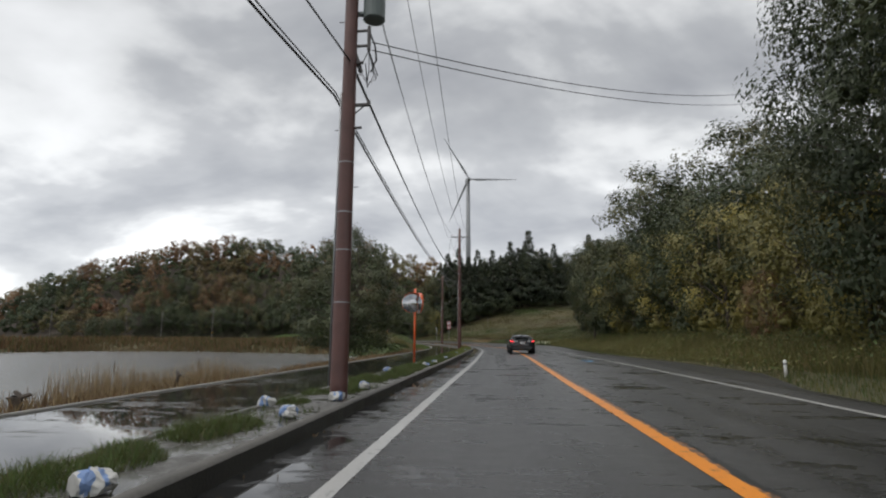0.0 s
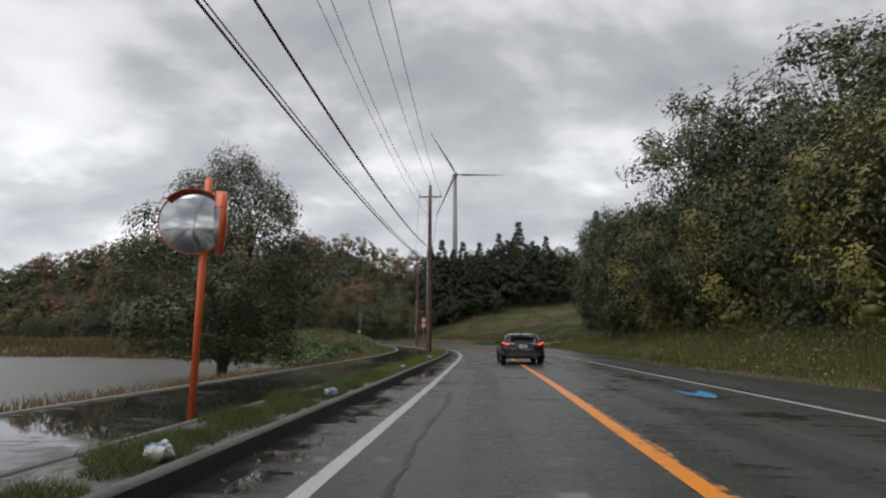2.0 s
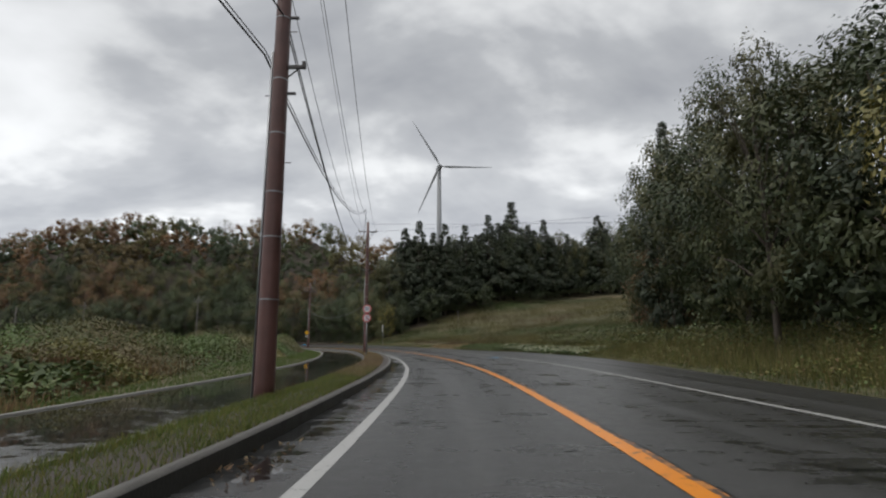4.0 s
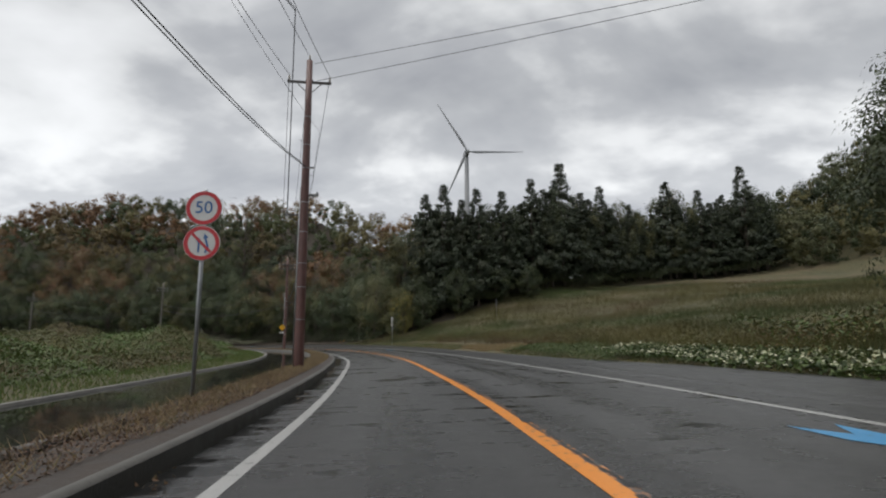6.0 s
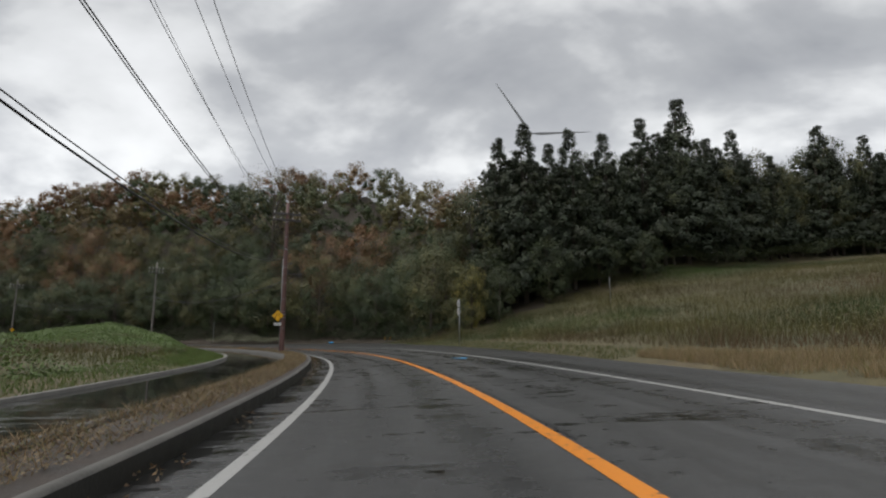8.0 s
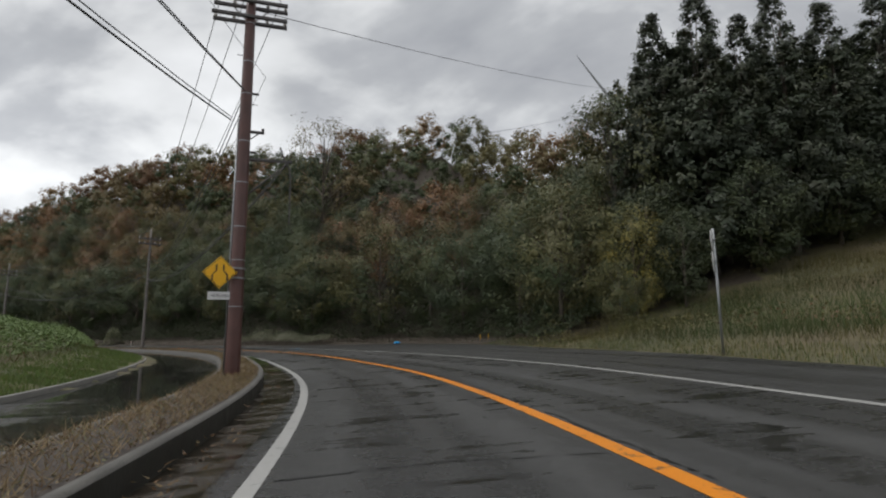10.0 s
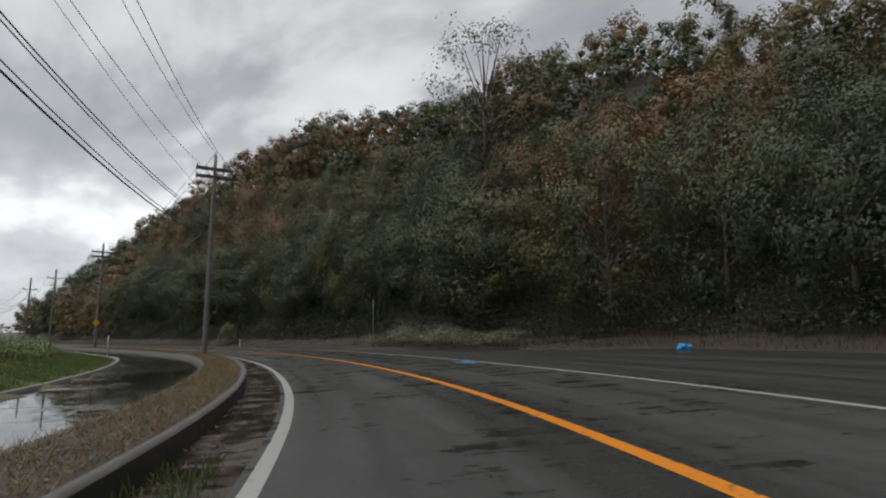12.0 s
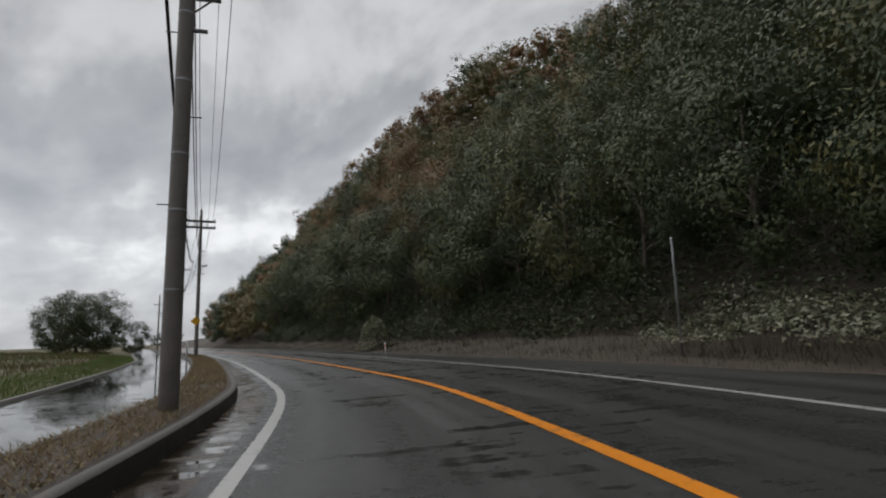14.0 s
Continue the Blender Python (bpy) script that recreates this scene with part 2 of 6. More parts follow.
M_KERB_FACE = plain("dark_kerb_face_concrete", (0.028, 0.027, 0.023), 0.5, 0, 0.45, 3.5, 0.4)
M_EDGE = plain("pale_concrete_edging", (0.15, 0.146, 0.132), 0.7, 0, 0.35, 3.0, 0.4)
M_SOIL = plain("verge_soil", (0.034, 0.025, 0.019), 0.7, 0, 0.55, 5.0, 0.8)
M_MUD = wet_asphalt("wet_gutter_mud", (0.044, 0.034, 0.023), 0.49, 0.36, 1.3, 0.05)
M_GRAVEL = wet_gravel()
M_GROUND = ground_material()
# leaf litter with the shade under the trees put into its colour
M_SHADED_LITTER = plain("shade_darkened_leaf_litter", (0.040, 0.030, 0.020), 0.75, 0, 0.5, 5.0, 0.8)
M_LAKE = water_material("lake_water", (0.075, 0.075, 0.068), 1.0, 3.0, 0.2)
M_LEAF = leaf_material("foliage", 0.55, 0.16)
M_GRASS = leaf_material("grass_blades", 0.6, 0.3)
M_BARK = plain("bark", (0.075, 0.06, 0.048), 0.85, 0, 0.4, 6.0, 0.7)
M_POLE = plain("brown_painted_steel_pole", (0.105, 0.050, 0.043), 0.42, 0, 0.28, 2.5, 0.1)
M_GREYPOLE = plain("weathered_grey_brown_pole", (0.13, 0.115, 0.105), 0.55, 0, 0.3, 2.5, 0.2)
M_STEEL = plain("galvanised_steel", (0.30, 0.31, 0.32), 0.42, 0.7, 0.25, 6.0)
M_DARKSTEEL = plain("dark_weathered_steel", (0.085, 0.080, 0.078), 0.5, 0.4, 0.3, 6.0)
M_CABLE = plain("black_cable_sheath", (0.018, 0.018, 0.019), 0.5, 0, 0.2, 4.0)
M_CERAMIC = plain("insulator_ceramic", (0.42, 0.40, 0.37), 0.2, 0, 0.15, 6.0)
M_TANK = plain("grey_green_transformer_paint", (0.11, 0.135, 0.13), 0.4, 0, 0.2, 5.0)
M_ORANGE_POST = plain("orange_enamel", (0.62, 0.10, 0.025), 0.35, 0, 0.15, 6.0)
M_WHITE_METAL = plain("white_painted_metal", (0.62, 0.62, 0.61), 0.4, 0, 0.12, 4.0)
M_SIGN_RED = plain("red_sign_sheeting", (0.50, 0.035, 0.045), 0.4, 0, 0.12, 5.0)
M_SIGN_BLUE = plain("blue_sign_sheeting", (0.03, 0.13, 0.34), 0.4, 0, 0.12, 5.0)
M_SIGN_YELLOW = plain("yellow_sign_sheeting", (0.80, 0.43, 0.01), 0.4, 0, 0.1, 5.0)
M_SIGN_BLACK = plain("black_sign_sheeting", (0.015, 0.015, 0.016), 0.45, 0, 0.1, 5.0)
M_BAG = plain("white_woven_sandbag", (0.42, 0.42, 0.40), 0.6, 0, 0.18, 12.0, 0.5)
M_BAG_BLUE = plain("blue_sandbag_print", (0.14, 0.22, 0.40), 0.6, 0, 0.2, 12.0, 0.5)
M_TURBINE = plain("pale_grey_turbine_paint", (0.20, 0.21, 0.22), 0.5, 0, 0.08, 0.1)


# ---------------------------------------------------------------- geometry helpers
def mesh_of(name, V, F, mat, smooth=False):
    me = bpy.data.meshes.new(name)
    me.from_pydata([tuple(v) for v in V], [], [tuple(f) for f in F])
    if mat:
        me.materials.append(mat)
    if smooth:
        me.polygons.foreach_set("use_smooth", [True] * len(me.polygons))
    me.update()
    return me


def soup(name, V, F, mat, tint=None):
    """A large mesh from arrays: V (n,3), F (m,k), one tint colour a face."""
    me = bpy.data.meshes.new(name)
    V = np.asarray(V, np.float32)
    F = np.asarray(F, np.int32)
    n, k = F.shape
    me.vertices.add(len(V))
    me.vertices.foreach_set("co", V.ravel())
    me.loops.add(n * k)
    me.loops.foreach_set("vertex_index", F.ravel())
    me.polygons.add(n)
    me.polygons.foreach_set("loop_start", np.arange(0, n * k, k, dtype=np.int32))
    me.update(calc_edges=True)
    if tint is not None:
        at = me.attributes.new("tint", "FLOAT_COLOR", "FACE")
        at.data.foreach_set("color", np.c_[np.asarray(tint, np.float32), np.ones(n, np.float32)].ravel())
    me.materials.append(mat)
    return me


def part(name, me, parent, label=""):
    """Links a mesh (or a bmesh with its material) as one part under a thing or part."""
    ob = new(name, me)
    ob.parent = parent
    if label:
        tagged(ob, label)
    return ob


def thing(name, label, category, group="", at=(0, 0, 0), turn=0.0, kind=""):
    ob = new(name)
    ob.matrix_world = pose(*at, 0, 0, turn)
    return tagged(ob, label, category, group, kind)


def tube(points, radii, n=8, cap=True):
    """Vertices and faces of a tapered tube along points."""
    P = [Vector(p) for p in points]
    if not hasattr(radii, "__len__"):
        radii = [radii] * len(P)
    V, F = [], []
    for i, p in enumerate(P):
        d = (P[min(i + 1, len(P) - 1)] - P[max(i - 1, 0)]).normalized()
        a = d.cross(Vector((0, 0, 1)) if abs(d.z) < 0.95 else Vector((1, 0, 0))).normalized()
        b = d.cross(a)
        for k in range(n):
            t = 2 * math.pi * k / n
            V.append(p + (a * math.cos(t) + b * math.sin(t)) * radii[i])
    for i in range(len(P) - 1):
        for k in range(n):
            F.append((i * n + k, i * n + (k + 1) % n, (i + 1) * n + (k + 1) % n, (i + 1) * n + k))
    if cap:
        F.append(tuple(range(n))[::-1])
        F.append(tuple(range((len(P) - 1) * n, len(P) * n)))
    return V, F


def join(*pieces):
    V, F = [], []
    for v, f in pieces:
        o = len(V)
        V += list(v)
        F += [tuple(i + o for i in q) for q in f]
    return V, F


def box(cx, cy, cz, sx, sy, sz, bevel=0.0):
    """A box with chamfered edges as vertices and faces."""
    bm = bmesh.new()
    bmesh.ops.create_cube(bm, size=1.0, matrix=Matrix.LocRotScale((cx, cy, cz), None, (sx, sy, sz)))
    if bevel:
        bmesh.ops.bevel(bm, geom=bm.edges[:], offset=bevel, segments=2, affect="EDGES", profile=0.5)
    bm.verts.ensure_lookup_table()
    V = [v.co.copy() for v in bm.verts]
    for i, v in enumerate(bm.verts):
        v.index = i
    F = [tuple(v.index for v in f.verts) for f in bm.faces]
    bm.free()
    return V, F


def disc(c, normal_y, r, thick, n=32):
    """A round plate facing along -y (its front) with a small rim."""
    V, F = [], []
    for y, rr in ((0, r * 0.985), (0.004, r), (thick, r)):
        V += [(c[0] + rr * math.cos(2 * math.pi * k / n), c[1] + y * normal_y, c[2] + rr * math.sin(2 * math.pi * k / n)) for k in range(n)]
    for i in range(2):
        F += [(i * n + k, i * n + (k + 1) % n, (i + 1) * n + (k + 1) % n, (i + 1) * n + k) for k in range(n)]
    F += [tuple(range(n)), tuple(range(2 * n, 3 * n))[::-1]]
    return V, F


def ring(c, r0, r1, y, n=40):
    V = [(c[0] + r * math.cos(2 * math.pi * k / n), y, c[2] + r * math.sin(2 * math.pi * k / n)) for r in (r0, r1) for k in range(n)]
    F = [(k, n + k, n + (k + 1) % n, (k + 1) % n) for k in range(n)]
    return V, F


# ---------------------------------------------------------------- the road's line
# the left edge line of the carriageway, from behind the start to the far straight
EDGE = [(-7.24, -59.58), (-4.29, -29.72), (-1.34, 0.13), (-0.20, 11.48), (1.17, 24.38), (2.45, 37.74), (3.63, 52.15), (3.96, 66.63), (3.13, 80.84), (1.49, 93.61), (-0.49, 105.38), (-3.26, 116.51), (-6.92, 127.69), (-11.45, 137.54), (-17.65, 146.74), (-24.19, 154.74), (-31.85, 161.69), (-39.80, 167.33), (-47.67, 171.58), (-74.58, 180.67), (-95.58, 185.67), (-139.98, 196.57), (-299.98, 235.07)]


def sample_line(C, step=1.0):
    C = [np.array(c, float) for c in C]
    out = []
    for i in range(len(C) - 1):
        p0, p1, p2, p3 = C[max(i - 1, 0)], C[i], C[i + 1], C[min(i + 2, len(C) - 1)]
        d1 = np.hypot(*(p2 - p1))
        m1 = (p2 - p0) / (np.hypot(*(p1 - p0)) + d1) if i > 0 else (p2 - p1) / d1
        m2 = (p3 - p1) / (np.hypot(*(p3 - p2)) + d1) if i < len(C) - 2 else (p2 - p1) / d1
        n = max(2, int(d1 / step))
        for u in np.arange(n) / n:
            out.append((2 * u**3 - 3 * u**2 + 1) * p1 + (u**3 - 2 * u**2 + u) * d1 * m1 + (-2 * u**3 + 3 * u**2) * p2 + (u**3 - u**2) * d1 * m2)
    return np.array(out)


LINE = sample_line(EDGE)
LEN = np.r_[0, np.cumsum(np.hypot(*np.diff(LINE, axis=0).T))]
LEN = LEN - LEN[((LINE - np.array(EDGE[2]))**2).sum(1).argmin()]
DIR = np.gradient(LINE, axis=0)
DIR /= np.hypot(DIR[:, 0], DIR[:, 1])[:, None]
S0, S1 = LEN[0], LEN[-1]


def by(table, s):
    return np.interp(s, [r[0] for r in table], [r[1] for r in table])


def road(s, d, z=0.0):
    """A place s metres along the road and d metres to the right of its left edge line."""
    s, d = np.asarray(s, float), np.asarray(d, float)
    x, y = np.interp(s, LEN, LINE[:, 0]), np.interp(s, LEN, LINE[:, 1])
    ux, uy = np.interp(s, LEN, DIR[:, 0]), np.interp(s, LEN, DIR[:, 1])
    n = np.hypot(ux, uy)
    return np.stack([x + d * uy / n, y - d * ux / n, np.broadcast_to(np.asarray(z, float), x.shape)], -1)


# crossfall: the outside of the bend is raised
FALL = [(-60, 0.0000), (55, 0.0000), (75, 0.0150), (100, 0.0229), (140, 0.0488), (170, 0.0295), (190, 0.0251), (230, 0.0195), (330, 0.0080)]


def fall(s, d):
    return by(FALL, s) * (np.clip(d, -0.9, 30) - 1.0)


def heading(s):
    """Degrees by which the road turns left of +y at s."""
    return math.degrees(math.atan2(-np.interp(s, LEN, DIR[:, 0]), np.interp(s, LEN, DIR[:, 1])))


def along(X, Y):
    """Road coordinates (s, d) of places."""
    X, Y = np.asarray(X, float).ravel(), np.asarray(Y, float).ravel()
    S, D = np.empty(len(X)), np.empty(len(X))
    for a in range(0, len(X), 20000):
        x, y = X[a:a + 20000], Y[a:a + 20000]
        j = ((LINE[None, :, 0] - x[:, None])**2 + (LINE[None, :, 1] - y[:, None])**2).argmin(1)
        dx, dy = x - LINE[j, 0], y - LINE[j, 1]
        S[a:a + 20000] = LEN[j] + dx * DIR[j, 0] + dy * DIR[j, 1]
        D[a:a + 20000] = dx * DIR[j, 1] - dy * DIR[j, 0]
    return S, D


LEFT_LINE = [(-60, 0.05), (330, 0.05)]
CENTRE_LINE = [(-60, 2.97), (-10, 2.97), (0, 2.97), (8, 2.96), (16, 2.89), (24, 2.86), (32, 2.91), (40, 2.90), (50, 2.90), (60, 2.91), (70, 2.89), (80, 2.86), (90, 2.92), (100, 3.01), (110, 3.04), (120, 3.03), (130, 3.03), (140, 3.03), (148, 3.04), (156, 3.09), (164, 3.12), (172, 3.12), (180, 3.10), (188, 3.06), (196, 3.03), (210, 3.01), (330, 3.01)]
RIGHT_LINE = [(-60, 6.59), (-10, 6.59), (0, 6.56), (8, 6.59), (16, 6.63), (24, 6.60), (32, 6.52), (40, 6.49), (50, 6.52), (60, 6.62), (70, 6.74), (80, 6.77), (90, 6.72), (100, 6.66), (110, 6.61), (120, 6.64), (130, 6.68), (140, 6.70), (148, 6.69), (156, 6.62), (164, 6.55), (172, 6.53), (180, 6.47), (188, 6.35), (196, 6.25), (210, 6.17), (330, 6.17)]
ASPHALT_R = [(-60, 7.2), (5, 7.2), (14, 7.8), (20, 9.6), (28, 9.7), (34, 9.2), (45, 8.8), (58, 9.4), (75, 11.1), (85, 11.5), (91, 11.4), (100, 10.0), (108, 9.5), (117, 9.5), (138, 10.6),
             (150, 12.4), (160, 15.0), (171, 15.8), (177, 11.6), (186, 8.9), (200, 8.4), (330, 8.2)]
FOOT = [(-60, 10), (0, 9), (20, 11), (40, 10.5), (60, 11.5), (78, 12.6), (100, 12.0), (118, 11.6), (138, 12.8), (150, 14.4), (162, 17.0), (172, 17.4), (182, 12.8), (195, 10.4), (330, 10)]
RIDGE_D = [(-60, 60), (80, 60), (135, 60), (150, 58), (165, 54), (180, 48), (191, 46), (220, 42), (250, 39.5), (280, 37), (330, 34)]
RIDGE_Z = [(-60, 4), (0, 4), (60, 4), (85, 4.5), (110, 5.5), (135, 7.5), (150, 9.5), (165, 16), (174, 21.5), (180, 22.5), (186, 26.5), (191, 33), (196, 30), (207, 30), (230, 33.5), (250, 33), (270, 32), (300, 26), (320, 22), (340, 14), (360, 4)]


def smooth(t):
    t = np.clip(t, 0, 1)
    return t * t * (3 - 2 * t)


def rough_noise(X, Y, scale, seed=0.0):
    """Cheap smooth wobble from sines."""
    a = np.sin(X / scale + seed) * np.cos(Y / scale * 1.13 - seed * 1.7)
    b = np.sin(X / scale * 2.3 + Y / scale * 1.1 + seed * 3.1)
    c = np.cos(Y / scale * 2.9 - X / scale * 0.7 + seed)
    return (a + 0.5 * b + 0.4 * c) / 1.9


def terrain(X, Y):
    X, Y = np.asarray(X, float), np.asarray(Y, float)
    shape = X.shape
    X, Y = X.ravel(), Y.ravel()
    S, D = along(X, Y)
    foot, rd, rz = by(FOOT, S), by(RIDGE_D, S), by(RIDGE_Z, S)
    edge = by(ASPHALT_R, S)
    t = (D - foot) / (rd - foot)
    right = rz * (0.55 * smooth(t) + 0.45 * np.clip(t, 0, 1))
    on = smooth((162 - S) / 8)
    right = np.where(D > rd, rz * ((1 - on) * np.clip(1 - (D - rd) / 160, 0, 1) + on * (1 + np.clip(D - rd, 0, 60) / 70)), right)
    right += np.where(D > foot, rough_noise(X, Y, 6.0) * 0.25 * np.clip((D - foot) / 6, 0, 1), 0)
    lip = np.clip((D - edge) / 2.0, 0, 1) * 0.22
    tilt = fall(S, np.minimum(D, edge + 3))
    h = np.where(D > edge, right + lip - 0.06, -0.16) + tilt
    # left: lake up to s = 57, then low scrub land with a mound on the bend
    bank = np.clip((-D - 5.4) / 1.0, 0, 1)
    shore = smooth((62 - S) / 8) * smooth((-D - 5.9) / 2.2) * 0.72
    land = bank * 0.16 + np.clip((-D - 6.5) / 6, 0, 1) * 0.30 * (1 + rough_noise(X, Y, 5.0))
    mound = 1.35 * np.exp(-((S - 160) / 17)**2 - ((D + 13) / 5.0)**2)
    lake_s = smooth((np.interp(-D, [8, 14, 20, 30], [52, 57, 66, 70]) - S + 2.0 * rough_noise(X, Y, 7.0)) / 6)
    lake_d = smooth((-D - 7.6 - 0.5 * rough_noise(X, Y, 3.0)) / 2.5) * smooth((52 + D + 3 * rough_noise(X, Y, 9.0)) / 6)
    far_lake = smooth((-D - 26 - 3 * rough_noise(X, Y, 8.0)) / 5) * smooth((52 + D) / 6) * smooth((80 - S) / 14)
    lake = np.maximum(lake_s * lake_d, far_lake)
    left = land * (1 - 0.8 * smooth((70 - S) / 10)) + mound - shore - lake * 1.5
    h = np.where(D < -5.35, left - 0.06, h)
    h = h + 36 * np.exp(-((X - 140) / 34)**2 - ((Y - 226) / 30)**2) * (D > 30)
    far = np.hypot(X + 40, Y - 100)
    h = np.where(far > 420, h * np.clip(1 - (far - 420) / 200, 0, 1), h)
    return h.reshape(shape)


def ground_at(x, y):
    return float(terrain(np.array([x]), np.array([y]))[0])


def build_ground():
    def axis(lo, hi, step):
        core = np.arange(lo, hi + 0.1, step)
        out, g, v = [], step * 1.5, hi
        while v < 3600:
            v += g; g *= 1.28; out.append(v)
        neg, g, v = [], step * 1.5, lo
        while v > -3600:
            v -= g; g *= 1.28; neg.append(v)
        return np.array(neg[::-1] + list(core) + out)
    xs, ys = axis(-190, 100, 1.6), axis(-40, 270, 1.6)
    X, Y = np.meshgrid(xs, ys, indexing="ij")
    Z = terrain(X, Y)
    V = np.stack([X, Y, Z], -1).reshape(-1, 3)
    nx, ny = len(xs), len(ys)
    i, j = np.meshgrid(np.arange(nx - 1), np.arange(ny - 1), indexing="ij")
    a = (i * ny + j).ravel()
    F = np.stack([a, a + ny, a + ny + 1, a + 1], -1)
    me = soup("ground", V, F, M_GROUND)
    me.polygons.foreach_set("use_smooth", np.ones(len(F), bool))
    # under the wood on the hill: leaf litter, coloured darker for canopy shade
    me.materials.append(M_SHADED_LITTER)
    mid = V[F].mean(1)
    S, D = along(mid[:, 0], mid[:, 1])
    me.polygons.foreach_set("material_index", ((S > 154 + 2 * rough_noise(mid[:, 0], mid[:, 1], 4.0)) & (D > by(ASPHALT_R, S) - 0.5) & (D < 90)).astype(np.int32))
    tagged(new("ground", me), "damp soil and rough grass with a wooded hill", "ground", kind="structure")


build_ground()


def ribbon(name, s0, s1, left, right, z, mat, label, category, step=1.0, crown=0.0, cols=1, kind="structure"):
    """A strip of surface along the road between two offsets (numbers or tables)."""
    ss = np.arange(s0, s1 + step * 0.5, step)
    f = lambda t: by(t, ss) if isinstance(t, list) else np.full(len(ss), float(t))
    l, r = f(left), f(right)
    V = np.concatenate([road(ss, l + (r - l) * k / cols, z + fall(ss, l + (r - l) * k / cols))[:, None] for k in range(cols + 1)], 1)
    n, c = len(ss), cols + 1
    i, j = np.meshgrid(np.arange(n - 1), np.arange(cols), indexing="ij")
    a = (i * c + j).ravel()
    me = soup(name, V.reshape(-1, 3), np.stack([a, a + 1, a + c + 1, a + c], -1), mat)
    lane = me.attributes.new("lane", "FLOAT_VECTOR", "POINT")
    dd = np.stack([l + (r - l) * k / cols for k in range(cols + 1)], 1)
    lane.data.foreach_set("vector", np.stack([np.broadcast_to(ss[:, None], dd.shape), dd, np.zeros(dd.shape)], -1).astype(np.float32).ravel())
    return tagged(new(name, me), label, category, kind=kind)


# the kerb draws nearer to the lane on the approach to the bend
KERB_SHIFT = [(-60, 0.03), (8, 0.04), (28, -0.04), (38, -0.05), (60, 0.08), (72, 0.22), (93, 0.30), (110, 0.14), (139, -0.03), (158, -0.02), (175, 0.04), (330, 0.0)]


def profile_strip(name, s0, s1, prof, mat, label, category, step=1.0, wobble=0.0):
    """A moulded strip: prof is a list of (d, z) swept along the road."""
    ss = np.arange(s0, s1 + step * 0.5, step)
    shift = by(KERB_SHIFT, ss) if prof[0][0] > -1.5 else 0.0
    k = len(prof)
    V = np.stack([road(ss, d + shift + wobble * rough_noise(ss, ss * 0.3 + d, 2.0), z + wobble * 0.5 * rough_noise(ss, ss * 0.2, 3.1)) for d, z in prof], 1).reshape(-1, 3)
    i, j = np.meshgrid(np.arange(len(ss) - 1), np.arange(k - 1), indexing="ij")
    a = (i * k + j).ravel()
    me = soup(name, V, np.stack([a, a + 1, a + k + 1, a + k], -1), mat)
    return tagged(new(name, me), label, category, kind="structure")


ribbon("road", -58, 330, -0.9, 7.0, 0.0, M_ROAD, "wet dark asphalt road with shallow puddles", "road", cols=4)
ribbon("shoulder", -58, 330, 7.0, ASPHALT_R, 0.0, M_APRON, "wet grey asphalt shoulder beside the road", "road shoulder", cols=4)
ribbon("footpath", -58, 330, -5.2, -2.1, 0.02, M_WALK, "flooded asphalt footpath beside the lake", "footpath", cols=3)
# the upright face has a darker, smoother concrete than the top
profile_strip("kerb_face", -58, 330, [(-0.82, -0.14), (-0.83, 0.15)], M_KERB_FACE, "dark concrete kerb face below the paler kerb top", "kerb", 1.0, 0.012)
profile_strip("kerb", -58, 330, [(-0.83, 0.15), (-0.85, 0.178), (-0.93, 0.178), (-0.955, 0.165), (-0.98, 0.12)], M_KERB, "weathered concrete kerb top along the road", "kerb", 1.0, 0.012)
profile_strip("verge", -58, 31, [(-0.99, 0.12), (-1.25, 0.13), (-1.55, 0.125), (-1.85, 0.12), (-2.02, 0.10)], M_GRAVEL, "flooded pale gravel verge between road and footpath", "verge", 0.6, 0.015)
profile_strip("verge", 31, 330, [(-0.99, 0.13), (-1.25, 0.15), (-1.55, 0.16), (-1.85, 0.14), (-2.02, 0.10)], M_SOIL, "muddy soil verge between road and footpath", "verge", 0.6, 0.03)
profile_strip("path_edging", -58, 330, [(-2.0, 0.06), (-2.0, 0.115), (-2.12, 0.115), (-2.13, -0.22)], M_KERB, "low dark concrete edging of the footpath", "edging", 1.0, 0.01)
profile_strip("lakeside_edging", -58, 330, [(-5.14, -0.22), (-5.15, 0.03), (-5.165, 0.045), (-5.25, 0.045), (-5.28, 0.02), (-5.5, -0.3)], M_EDGE, "pale concrete edging along the lakeside", "edging", 1.0, 0.012)
ribbon("lake", -58, 95, -120, -6.2, -0.62, M_LAKE, "grey rippled lake water", "lake", cols=1)

ribbon("gutter_mud", 118, 206, [(118, -0.5), (124, -0.86), (206, -0.86)], [(118, -0.45), (128, -0.32), (140, -0.14), (165, -0.10), (190, -0.25), (206, -0.6)], 0.0025, M_MUD, "wet brown mud and leaf silt lying in the gutter", "mud", 0.5, cols=3)
ribbon("edge_line", -58, 330, [(s, d - 0.075) for s, d in LEFT_LINE], [(s, d + 0.075) for s, d in LEFT_LINE], 0.004, M_WHITE, "worn white edge line on wet asphalt", "road marking", 0.8)
ribbon("centre_line", -58, 330, [(s, d - 0.09) for s, d in CENTRE_LINE], [(s, d + 0.09) for s, d in CENTRE_LINE], 0.005, M_ORANGE, "worn orange centre line on wet asphalt", "road marking", 0.8)
ribbon("old_centre_line", -58, 102, [(s, d + 0.088) for s, d in CENTRE_LINE], [(s, d + 0.17) for s, d in CENTRE_LINE], 0.0045, M_ORANGE_OLD, "flaking remains of older orange paint", "road marking", 0.8)
